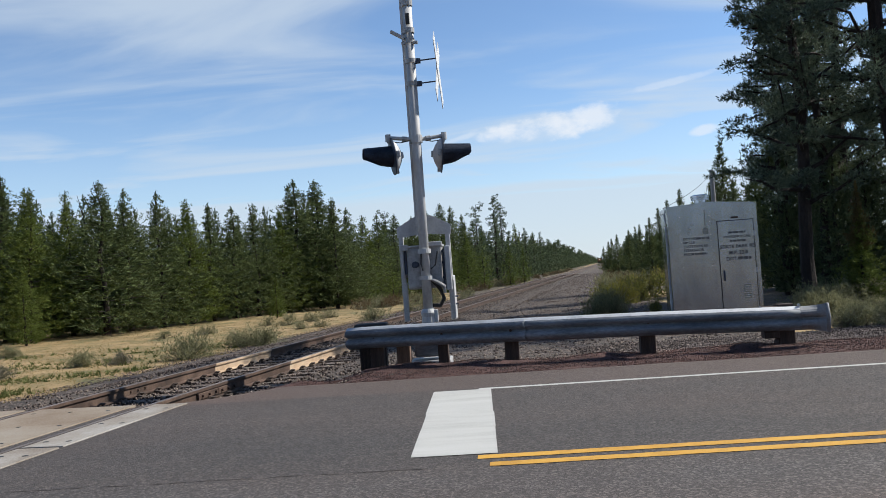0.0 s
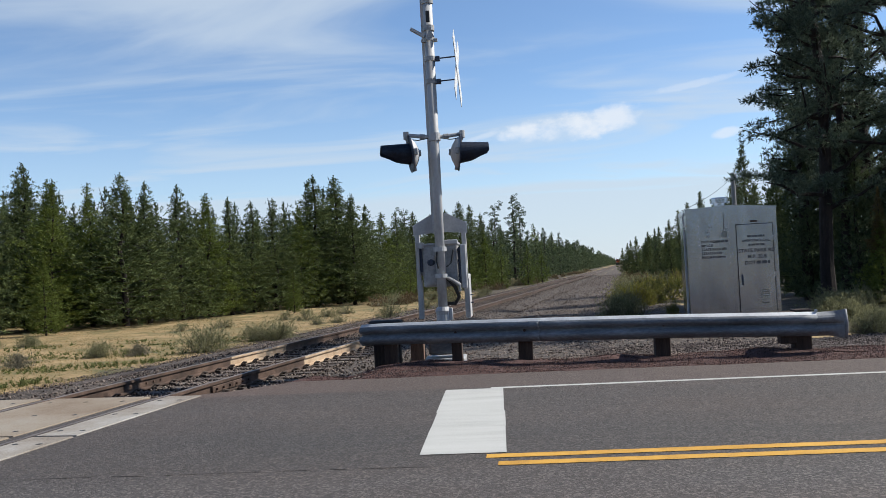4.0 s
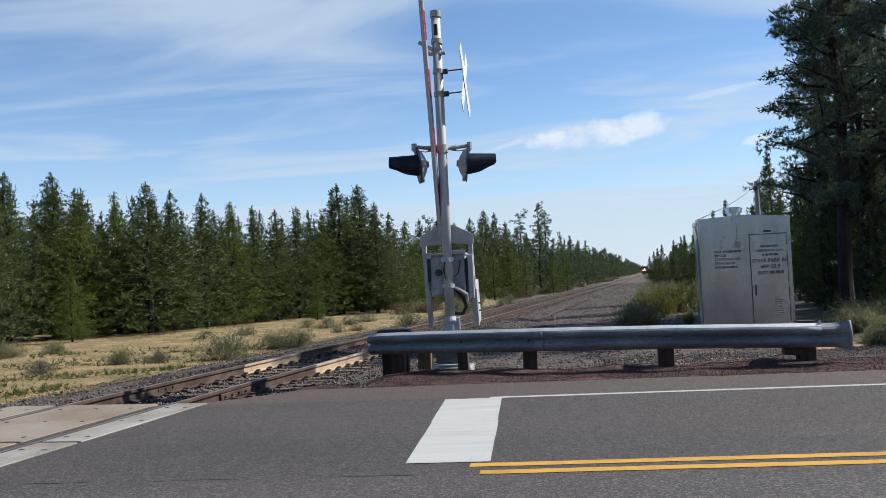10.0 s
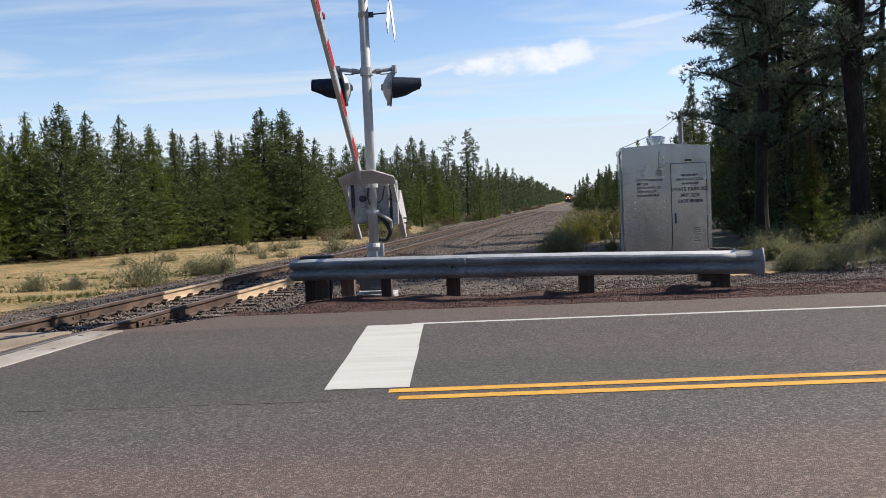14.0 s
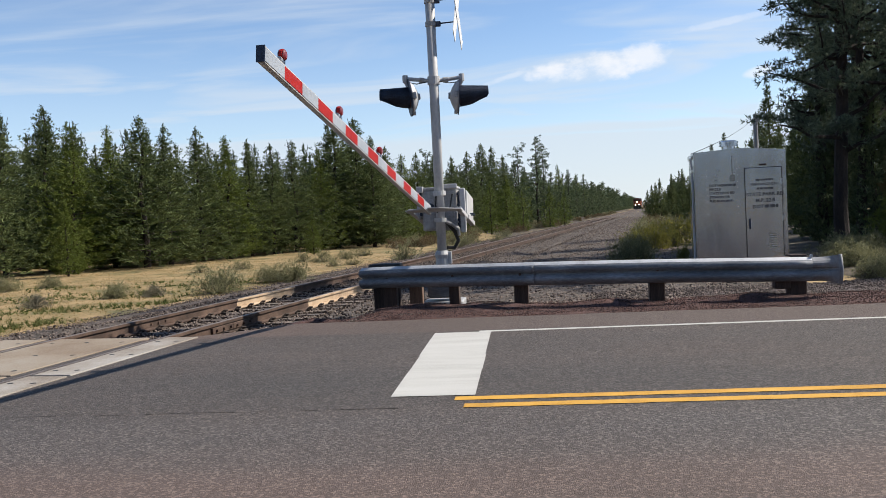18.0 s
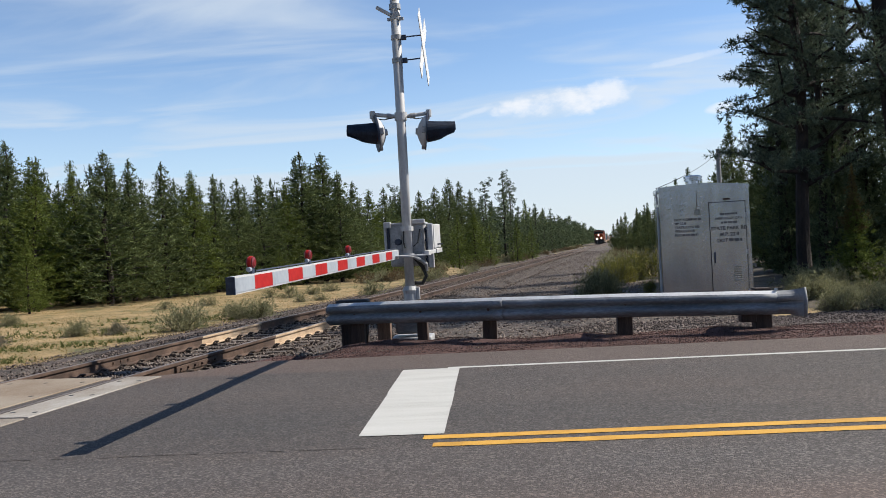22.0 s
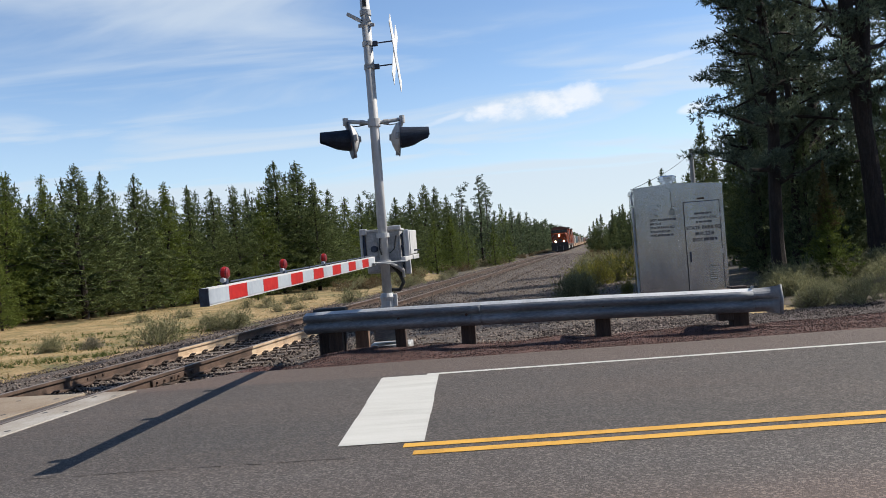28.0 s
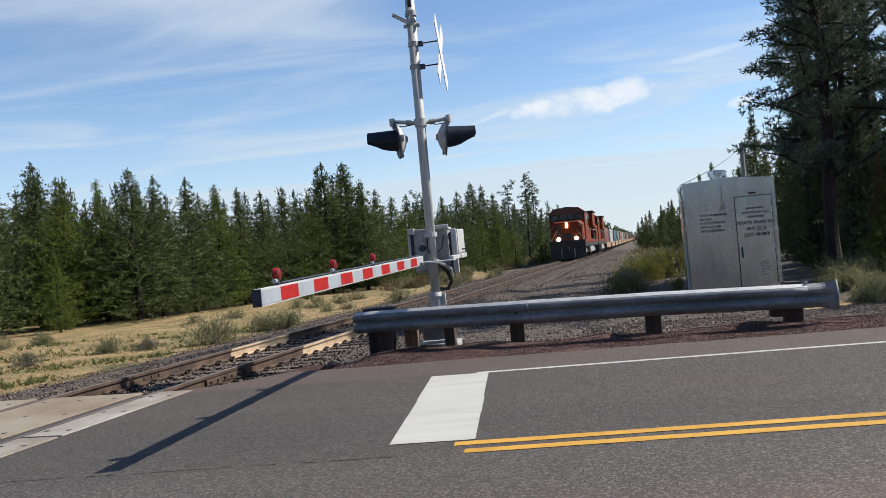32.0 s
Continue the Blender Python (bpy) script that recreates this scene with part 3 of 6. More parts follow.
def build_surfaces():
    # ballast and the gravel service strip beside the track
    draped("ballast_bed", lambda y: track_x(y) - 4.2, lambda y: track_x(y) + 2.6, 9.8, 1400, 16, 260, 0.03, GRAVEL, "grey crushed stone ballast under the railway track", "ballast", None, 0.6)
    draped("scrub_strip", lambda y: track_x(y) - 4.0 - 6.5 * smooth(62, 90, y), lambda y: track_x(y) - 3.8, 62, 700, 10, 160, 0.02, LITTER, "brown scrubby ground between the track and the wood", "scrub ground", None, 1.2)
    draped("gravel_strip", lambda y: track_x(y) + 2.2, lambda y: track_x(y) + (9.5 if y < 17 else max(5.6, 9.5 - 0.09 * (y - 17))), 11.4, 500, 18, 200, 0.035, GRAVEL, "grey gravel strip beside the railway track", "gravel")
    draped("cinder_shoulder", lambda y: -3.75 + 0.12 * (y - 11), lambda y: 60.0, 10.85, 12.7, 420, 16, 0.045, CINDER, "dark red cinder shoulder along the road", "shoulder", heap_z)
    # a broad gravel verge behind the guardrail and on to the right
    draped("gravel_verge", lambda y: 1.5 + 0.3 * (y - 12), lambda y: 70.0, 12.75, 15.7, 150, 12, 0.04, VERGE, "reddish grey gravel verge behind the guardrail", "gravel")
    draped("wood_floor", lambda y: 5.3 + 0.06 * (y - 15), lambda y: 75.0, 15.3, 75.0, 90, 60, 0.025, LITTER, "brown needle litter under the old pines", "wood floor")
    verts, faces, n = [], [], 500
    for k in range(n + 1):
        x = -150 + 300 * k / n
        e = 10.06 + 1.06 * smooth(-3.95, -3.15, x) + 0.5 * (1 - smooth(-8.5, -6.6, x)) + 0.07 * noise.noise((x * 0.9, 0, 5)) + 0.04 * noise.noise((x * 4, 0, 2))
        verts += [(x, -4.6, -0.15), (x, -4.6, 0), (x, 5.0, 0.0), (x, 9.9, 0.0), (x, e, -0.015), (x, e + 0.03, -0.15)]
        if k:
            a, b = 6 * (k - 1), 6 * k
            faces += [(a + q, b + q, b + q + 1, a + q + 1) for q in range(5)]
    tagged(new("road", mesh("road", verts, faces, ASPHALT)), "dark grey asphalt two-lane road with reddish dust", "road", kind="structure")
    tagged(new("asphalt_seam", mesh("asphalt_seam", [(-40 + k * 0.06, 5.93 + 0.03 * noise.noise((k * 0.11, 0, 0)) + 0.012 * noise.noise((k * 0.9, s * 7.0, 0)) + (0.014 if s else 0), 0.003) for k in range(1300) for s in (0, 1)],
           [(2 * k, 2 * k + 2, 2 * k + 3, 2 * k + 1) for k in range(655) if noise.noise((k * 0.35, 4, 0)) > -0.12], TAR)), "dark paving seam along the road", "seam", kind="structure")


def road_line(name, x0, x1, yc, slope, width, mat, label, ragged=0.006, z=0.004):
    verts, faces = [], []
    n = max(30, int((x1 - x0) / 0.12))
    for k in range(n + 1):
        x = x0 + (x1 - x0) * k / n
        y = yc + slope * x
        verts += [(x, y - width / 2 + ragged * noise.noise((x * 5, yc, 0)), z), (x, y + width / 2 + ragged * noise.noise((x * 5, yc, 9)), z)]
        if k:
            faces.append((2 * k - 2, 2 * k, 2 * k + 1, 2 * k - 1))
    return tagged(new(name, mesh(name, verts, faces, mat)), label, "road marking", kind="structure")


def build_markings():
    road_line("edge_line", -0.45, 70, 9.70, 0.008, 0.10, WHITE_LINE, "white painted edge line on the road")
    road_line("centre_line", -0.35, 70, 6.21, 0.02, 0.122, YELLOW_LINE, "yellow painted double centre line")
    road_line("centre_line", -0.26, 70, 5.97, 0.02, 0.122, YELLOW_LINE, "yellow painted double centre line with worn patches", 0.012)
    # broad stop bar across the far lane, laid in slightly offset lengths
    verts, faces = [], []
    cuts = [6.31, 7.35, 8.15, 9.66]
    for n, (a, b) in enumerate(zip(cuts, cuts[1:])):
        k = len(verts)
        xa, xb = -0.84 - 0.03 * (a - 6.31), -0.84 - 0.03 * (b - 6.31)
        j = (0.0, 0.004, -0.005)[n]
        verts += [(xa + j, a, 0.005), (xa + 0.63 + j, a, 0.005), (xb + 0.63 + j, b, 0.005), (xb + j, b, 0.005)]
        faces.append((k, k + 1, k + 2, k + 3))
    tagged(new("stop_bar", mesh("stop_bar", verts, faces, WHITE_LINE)), "broad white stop bar painted across the lane", "road marking", kind="structure")


# ---------------------------------------------------------------- railway
RAIL = [(-0.068, -0.172), (0.068, -0.172), (0.068, -0.158), (0.012, -0.142), (0.010, -0.045), (0.036, -0.036), (0.036, -0.004), (0.030, 0.0), (-0.030, 0.0), (-0.036, -0.004), (-0.036, -0.036), (-0.010, -0.045), (-0.012, -0.142), (-0.068, -0.158)]


def on_track(y, d, z=0.0):
    """A point d metres right of the track's middle, on the rails' level plus z."""
    return Vector((track_x(y) + d, y, fall(y) + z))


def build_track():
    track = thing("railway_track", pose(0, 0, 0), "single railway track with rusty rails on ballast", "railway track", kind="structure")
    for side in (-0.755, 0.755):
        # one length of each rail has a paler tan side
        pale = (14.7, 18.2) if side > 0 else (15.2, 17.8)
        for a, b, mat, lab in ((-6, pale[0], RUST, ""), (pale[0], pale[1], RAIL_PALE, "rail length with a pale tan side"), (pale[1], 60, RUST, ""), (60, 1400, RUST, "")):
            n = 2 if b < 61 else 30
            bm = bmesh.new()
            ys = [a + (b - a) * k / n for k in range(n + 1)]
            if a < 11 < b:
                ys = [a, 11.0, b]
            add_sweep(bm, [on_track(y, side) for y in ys], RAIL)
            rail = part("rail", bm, mat, track, lab)
            top = bmesh.new()
            add_sweep(top, [on_track(y, side, 0.003) for y in ys], [(-0.027, -0.002), (0.027, -0.002), (0.027, 0.0), (-0.027, 0.0)])
            part("rail_head", top, RAIL_TOP, rail, "worn shiny running surface")
    # sleepers and the spring clips on them
    tie = mesh("tie", *_box_data(-1.3, 1.3, -0.115, 0.115, -0.36, -0.185), TIE)
    clip = bmesh.new()
    add_box(clip, -0.045, 0.05, -0.06, 0.06, 0.0, 0.025)
    add_tube(clip, [(-0.035, -0.05, 0.03), (0.0, -0.02, 0.062), (0.03, 0.03, 0.055), (-0.03, 0.055, 0.03)], 0.014, 6)
    clip_me = bpy.data.meshes.new("rail_clip")
    clip.to_mesh(clip_me)
    clip.free()
    clip_me.materials.append(TIE)
    k = 0
    y = 10.45
    while k < 110:
        m = pose(*on_track(y, 0), 0, 0, TRACK_YAW + random.uniform(-1, 1))
        shared("tie", tie, track, m)
        if k < 34:
            for side in (-0.755, 0.755):
                for s in (-1, 1):
                    c = on_track(y, side + 0.115 * s, -0.185)
                    shared("rail_clip", clip_me, track, pose(*c, 0, 0, TRACK_YAW + (180 if s < 0 else 0)))
        y += 0.508
        k += 1
    # rail joints near the road
    for side, yj in ((0.755, 11.55), (0.755, 12.15), (-0.755, 12.6)):
        bm = box(-0.035, -0.0, -0.30, 0.30, -0.135, -0.05, 0.006) if side < 0 else box(0.012, 0.045, -0.30, 0.30, -0.135, -0.05, 0.006)
        for q in (-0.2, 0.0, 0.2):
            add_tube(bm, [(0.0 if side < 0 else 0.04, q, -0.09), (0.03 if side < 0 else 0.075, q, -0.09)], 0.018, 8)
        part("joint_bar", bm, RUST, track, "bolted rusty joint bar", pose(*on_track(yj, side), 0, 0, TRACK_YAW))


def _box_data(x0, x1, y0, y1, z0, z1):
    return ([(x0, y0, z0), (x1, y0, z0), (x1, y1, z0), (x0, y1, z0), (x0, y0, z1), (x1, y0, z1), (x1, y1, z1), (x0, y1, z1)],
            [(3, 2, 1, 0), (4, 5, 6, 7), (0, 1, 5, 4), (1, 2, 6, 5), (2, 3, 7, 6), (3, 0, 4, 7)])


def build_crossing():
    crossing = thing("crossing_surface", pose(0, 0, 0), "pale concrete crossing panels set between and beside the rails", "crossing panels", kind="structure")
    cuts = [10.15, 7.72, 5.3, 2.9, 0.4, -2.1, -4.4]
    for b, a in zip(cuts, cuts[1:]):
        for d0, d1 in ((0.83, 1.25), (-0.64, 0.60), (-1.46, -0.84)):
            bm = bmesh.new()
            L = b - a - 0.035
            add_box(bm, d0, d1, -L / 2, L / 2, -0.14, 0.012, 0.008)
            panel = part("panel", bm, CONCRETE_STAINED if d0 < 0 else CONCRETE, crossing, "rust-stained concrete panel" if d0 < 0 else "", pose(*on_track((a + b) / 2, 0), 0, 0, TRACK_YAW))
            for u in (0.22, 0.78) if d1 - d0 < 1 else (0.12, 0.5, 0.88):
                for v in (-0.38, 0.0, 0.38):
                    bm = tube([(d0 + (d1 - d0) * u, v * L - 0.06, 0.0125), (d0 + (d1 - d0) * u, v * L - 0.06, 0.0145)], 0.028, 8)
                    part("lag_hole", bm, RUBBER, panel)
        for d0, d1 in ((0.60, 0.70), (0.80, 0.83), (-0.71, -0.64), (-0.84, -0.80)):
            bm = box(d0, d1, -L / 2, L / 2, -0.1, -0.012 if abs(d0) < 0.75 else 0.002)
            part("flange_filler", bm, TIE, crossing, "dirt-filled brown strip beside the rail", pose(*on_track((a + b) / 2, 0), 0, 0, TRACK_YAW))


# ---------------------------------------------------------------- guardrail
GUARD = [(-2.47, 13.0, 0.56), (-2.2, 12.86, 0.575), (-1.7, 12.66, 0.585), (-0.9, 12.36, 0.595), (0.0, 12.06, 0.60), (0.9, 11.95, 0.592), (1.8, 11.90, 0.578), (2.9, 11.87, 0.548), (3.72, 11.86, 0.526)]
WBEAM = [(0.0, 0.0), (0.018, -0.012), (0.062, -0.045), (0.080, -0.072), (0.080, -0.098), (0.058, -0.128), (0.004, -0.146), (0.004, -0.166), (0.058, -0.184), (0.080, -0.214), (0.080, -0.240), (0.062, -0.267), (0.018, -0.300), (0.0, -0.312)]


def build_guardrail():
    g = thing("guardrail", pose(0, 0, 0), "weathered galvanized steel guardrail on dark wooden posts", "guardrail")
    out = WBEAM + [(a - 0.006, b) for a, b in WBEAM[::-1]]
    halves = (GUARD[:5], GUARD[4:])
    for n, pts in enumerate(halves):
        pts = [Vector(p) for p in pts]
        if n:
            pts[0] += Vector((0.0, -0.004, 0.002))
        else:
            d = (pts[-1] - pts[-2]).normalized()
            pts.append(pts[-1] + d * 0.16)
        fine = []
        for a, b in zip(pts, pts[1:]):
            fine += [a.lerp(b, k / 4) for k in range(4)]
        fine.append(pts[-1])
        part("beam", add_sweep(bmesh.new(), fine, out), GALV, g, smooth=True)
        # light on the upper edge is put into the colour as a paler strip
        part("top_edge", add_sweep(bmesh.new(), fine, [(-0.012, 0.0), (0.0, 0.004), (0.019, -0.008), (0.054, -0.035), (0.052, -0.040), (0.017, -0.014), (0.0, -0.002), (-0.012, -0.004)]), GALV_LIT, g, "rolled upper edge in paler steel for the light it catches")
    # flared terminal
    rings = []
    bm = bmesh.new()
    base = Vector(GUARD[-1]) + Vector((-0.001, 0, 0))
    ts = [k / 10 for k in range(11)]
    for t in ts:
        grow = smooth(0.35, 1.0, t)
        ring = []
        for a, b in WBEAM:
            f = a * (1 - 0.85 * grow) + 0.05 * grow
            bb = b * (1 + 0.16 * grow) + 0.018 * grow
            ring.append(bm.verts.new(base + Vector((0.335 * t, -f, bb))))
        rings.append(ring)
    for a, b in zip(rings, rings[1:]):
        for k in range(len(a) - 1):
            bm.faces.new((a[k], a[k + 1], b[k + 1], b[k]))
    bmesh.ops.recalc_face_normals(bm, faces=bm.faces)
    part("flared_end", bm, GALV_END, g, "flared galvanized end section with a rolled lip")
    lip = base + Vector((0.345, -0.05, 0))
    part("rolled_lip", tube([lip + Vector((0, 0, 0.025)), lip + Vector((0.016, 0, -0.16)), lip + Vector((0, 0, -0.355))], 0.026, 12), GALV_END, g, smooth=True)
    for x, y, w, mat, top in ((-2.04, 13.0, 0.20, POST, 0.50), (-1.66, 13.1, 0.20, POST_RED, 0.54), (-1.03, 12.62, 0.15, POST, 0.57), (-0.06, 12.33, 0.20, POST, 0.58), (1.77, 12.10, 0.20, POST, 0.57), (3.58, 12.08, 0.22, POST, 0.56)):
        bm = box(-w / 2, w / 2, -0.09, 0.09, -0.5, top, 0.012)
        part("post", bm, mat, g, "", pose(x, y, 0, random.uniform(-1, 1), random.uniform(-1.5, 1.5), random.uniform(-4, 4)))
    part("offset_block", box(-0.10, 0.10, -0.09, 0.09, 0.12, 0.54, 0.012), POST, g, "dark wooden offset block", pose(3.38, 12.02, 0))
    # bolts along the rail; the upper ones share the edge's paler lit steel
    for x, y, z in ((-2.05, 12.80, 0.40), (-1.03, 12.41, 0.43), (-0.06, 12.07, 0.445), (0.12, 12.03, 0.55), (1.77, 11.90, 0.445), (3.5, 11.86, 0.44), (3.72, 11.86, 0.545), (-0.14, 12.1, 0.53), (0.12, 12.03, 0.34)):
        part("bolt", tube([(x, y - 0.0, z), (x, y - 0.022, z)], 0.020, 8), GALV_LIT if z > 0.5 else RUST, g)
    pile = thing("rubber_block", pose(-2.15, 13.32, 0.0), "black rubber block lying behind the guardrail's end", "block")
    part("slab", box(-0.26, 0.24, -0.13, 0.13, 0.42, 0.60, 0.03), RUBBER, pile)
    part("slab", box(-0.20, 0.20, -0.10, 0.10, -0.2, 0.42, 0.02), POST, pile)


# ---------------------------------------------------------------- crossing signal
POLE = (-1.28, 13.38)


def hood(side):
    """A long snoot over a signal lens, cut away below, pointing to +x (side 1) or -x."""
    bm = bmesh.new()
    rings = []
    for t in (0.0, 0.1, 0.3, 0.5, 0.75, 0.95, 1.0):
        r = 0.165 - 0.045 * t
        span = math.radians(358 - 140 * smooth(0.15, 1.0, t))
        ring = []
        for k in range(21):
            a = math.pi / 2 + span * (k / 20 - 0.5)
            ring.append(bm.verts.new((side * (0.44 * t - 0.015 * (k in (0, 20))), r * math.cos(a), r * math.sin(a) + 0.012 * t)))
        rings.append(ring)
    for a, b in zip(rings, rings[1:]):
        for k in range(20):
            bm.faces.new((a[k], a[k + 1], b[k + 1], b[k]))
    bmesh.ops.solidify(bm, geom=bm.faces[:], thickness=0.006)
    return bm


def build_signal():
    s = thing("crossing_signal", pose(POLE[0], POLE[1], 0), "silver railway crossing signal mast with two lamps and crossbuck", "crossing signal")
    mast = part("mast", tube([(0, 0, 0.10), (0, 0, 5.40)], 0.072, 20), ALU, s, smooth=True)
    part("mast_cap", tube([(0, 0, 5.40), (0, 0, 5.50)], 0.086, 18), ALU_DIRTY_SHADE, s)
    part("collar", tube([(0, 0, 4.98), (0, 0, 5.06)], 0.088, 18), ALU_DIRTY_SHADE, s)
    part("slot", box(-0.03, 0.03, -0.080, -0.04, 5.10, 5.28, 0.012), RUBBER, s, "dark slot in the mast head")
    part("base_casting", tube([(0, 0, 0.30), (0, 0, 0.64), (0, 0, 0.70), (0, 0, 0.76)], [0.115, 0.105, 0.12, 0.09], 16), ALU, s)
    part("base_bolt", box(0.09, 0.15, -0.06, 0.0, 0.55, 0.74, 0.012), ALU, s)
    part("skirt", box(-0.23, 0.23, -0.2, 0.2, 0.05, 0.32, 0.04), GALV, s, "dark grey box round the mast's foot")
    part("foundation", box(-0.31, 0.31, -0.30, 0.30, -0.6, 0.0, 0.02), ALU_DIRTY_SHADE, s, "pale square foundation top")
    # crossarm and the two lamps
    part("crossarm_clamp", tube([(0, 0, 3.29), (0, 0, 3.41)], 0.095, 16), ALU, s)
    for side in (-1, 1):
        x = 0.42 * side
        y0 = -0.10 if side < 0 else 0.10
        part("crossarm", tube([(0.07 * side, y0 * 0.2, 3.35), (0.24 * side, y0 * 0.7, 3.37), (0.42 * side, y0, 3.39)], 0.030, 10), ALU, s)
        part("arm_joint", tube([(x, y0, 3.33), (x, y0, 3.44)], 0.042, 10), ALU, s)
        part("lamp_drop", tube([(x, y0, 3.35), (x - 0.03 * side, y0, 3.28), (x - 0.05 * side, y0, 3.20)], 0.028, 8), ALU, s)
        part("arm_sleeve", tube([(0.14 * side, y0 * 0.4, 3.355), (0.21 * side, y0 * 0.6, 3.362)], 0.042, 10), ALU_DIRTY_SHADE, s)
        part("arm_wire", tube([(0.09 * side, -0.05, 3.33), (0.24 * side, -0.06 + y0 * 0.5, 3.30), (0.38 * side, y0 - 0.04, 3.32)], 0.008, 6), RUBBER, s)
        lamp = part("lamp_housing", tube([(-0.06 * side, 0, 0), (-0.085 * side, 0, 0), (-0.125 * side, 0, 0), (-0.165 * side, 0, 0), (-0.19 * side, 0, 0)], [0.25, 0.238, 0.195, 0.12, 0.05], 26), ALU, s, "silver bowl-shaped lamp back", pose(x, y0, 3.10, 0, 5 * side, 16 if side < 0 else 8), smooth=True)
        part("hinge_lug", box(-0.10 * side - 0.03, -0.10 * side + 0.03, -0.26, -0.20, -0.05, 0.05, 0.01), ALU_DIRTY_SHADE, lamp)
        part("latch_lug", box(-0.09 * side - 0.025, -0.09 * side + 0.025, -0.04, 0.04, -0.27, -0.21, 0.01), ALU_DIRTY_SHADE, lamp)
        part("back_cap", tube([(-0.18 * side, 0, 0), (-0.215 * side, 0, 0)], [0.055, 0.045], 12), ALU_DIRTY_SHADE, lamp)
        part("backboard", tube([(-0.06 * side, 0, 0.0), (-0.045 * side, 0, 0.0)], [0.285, 0.285], 32), BLACK, lamp, "black round backing plate")
        part("hood", hood(side), BLACK, lamp, "black snoot hood", pose(-0.045 * side, 0, 0.0, 0, -6 * side, 0))
        part("lens", tube([(-0.045 * side, 0, 0), (-0.025 * side, 0, 0)], [0.13, 0.10], 20), RED_LENS, lamp, "dark red signal lens")
    # crossbuck, seen almost edge on
    part("crossbuck", box(-0.005, 0.005, -0.61, 0.61, -0.115, 0.115, 0.0), WHITE_BOARD, s, "white crossbuck board", pose(0.40, -0.02, 4.36, 47, 0, -1.6))
    part("crossbuck", box(-0.005, 0.005, -0.61, 0.61, -0.115, 0.115, 0.0), WHITE_BOARD, s, "white crossbuck board", pose(0.412, -0.02, 4.36, -47, 0, -1.6))
    for z in (4.20, 4.55):
        part("sign_bracket", tube([(0.06, 0, z), (0.395, -0.02, z + 0.01)], 0.011, 6), BLACK, s)
        part("bracket_clamp", tube([(0, 0, z - 0.035), (0, 0, z + 0.035)], 0.086, 14), ALU_DIRTY_SHADE, s)
        part("clamp_bolt", box(0.05, 0.15, -0.035, 0.035, z - 0.04, z + 0.035, 0.01), BLACK, s)
    # small bracket high on the mast that catches the raised arm
    part("arm_stop_clamp", tube([(0, 0, 4.82), (0, 0, 4.88)], 0.088, 14), ALU_DIRTY_SHADE, s)
    part("arm_stop", box(-0.12, 0.13, -0.06, -0.02, 4.80, 4.85, 0.008), ALU_DIRTY_SHADE, s)
    part("stop_gusset", plate([(-0.03, 4.86), (0.09, 4.86), (0.02, 5.02)], -0.085, -0.075), ALU_DIRTY_SHADE, s, "small triangular gusset")
    part("arm_stop_fork", box(-0.29, -0.05, -0.06, 0.0, -0.02, 0.03, 0.006), ALU, s, "pale fork that catches the raised arm", pose(-0.03, -0.03, 4.86, 0, 32, 0))
    # gate mechanism box on the mast
    # the darker silver of housing and door puts the front's shade into the colour
    mech = part("gate_mechanism", box(-0.29, 0.25, 0.10, 0.52, 1.06, 1.72, 0.03), ALU_DIRTY_SHADE, s, "gate mechanism housing in a grey darkened for shade")
    part("door", box(-0.25, 0.21, 0.085, 0.10, 1.10, 1.66, 0.004), ALU_DIRTY_SHADE, mech)
    part("roof", box(-0.31, 0.27, 0.08, 0.54, 1.70, 1.735, 0.01), ALU, mech)
    part("bearing", tube([(-0.34, 0.30, 1.30), (0.36, 0.30, 1.30)], 0.055, 14), ALU_DIRTY_SHADE, mech)
    for z in (1.15, 1.22, 1.45, 1.62):
        part("hinge", box(0.25, 0.285, 0.13, 0.19, z - 0.02, z + 0.02, 0.004), BLACK, mech)
    for x, z in ((-0.15, 1.50), (-0.15, 1.36), (0.18, 1.14)):
        part("knockout", tube([(x, 0.083, z), (x, 0.07, z)], [0.055, 0.05], 14), ALU_DIRTY_SHADE, mech)
    part("side_frame", box(0.30, 0.385, 0.06, 0.14, 1.02, 1.70, 0.015), ALU, s, "pale silver side plate")
    # black fillers stand for the shade between the side plates and the housing
    part("side_frame", box(0.262, 0.30, 0.16, 0.44, 1.04, 1.66, 0.01), BLACK, s, "black filler for the shade in the gap behind the side plate")
    part("side_frame", box(-0.368, -0.330, 0.06, 0.16, 1.26, 1.72, 0.010), ALU, s, "pale silver upright of the side frame")
    part("side_frame", box(-0.368, -0.262, 0.05, 0.18, 1.66, 1.755, 0.012), ALU, s, "pale silver top of the side frame")
    part("side_frame", box(-0.328, -0.292, 0.10, 0.40, 1.30, 1.66, 0.008), BLACK, s, "black filler for the shade in the gap beside the housing")
    part("top_rail", box(0.02, 0.27, 0.05, 0.10, 1.705, 1.775, 0.012), ALU, s, "pale silver cover strip along the top")
    part("brace", tube([(0.02, -0.02, 1.24), (0.16, 0.0, 1.16), (0.27, 0.02, 1.08)], 0.028, 8), ALU_DIRTY_SHADE, s, "slanting grey brace")
    part("brace", tube([(0.27, 0.02, 1.10), (0.27, 0.04, 0.98)], 0.022, 8), ALU_DIRTY_SHADE, s)
    part("latch", tube([(-0.155, 0.082, 1.44), (-0.155, 0.05, 1.44)], [0.06, 0.04], 14), BLACK, s, "dark round latch")
    part("mast_clamp", tube([(0, 0, 1.60), (0, 0, 1.67)], 0.10, 16), ALU, s)
    part("mast_clamp", tube([(0, 0, 1.20), (0, 0, 1.26)], 0.10, 16), ALU, s)
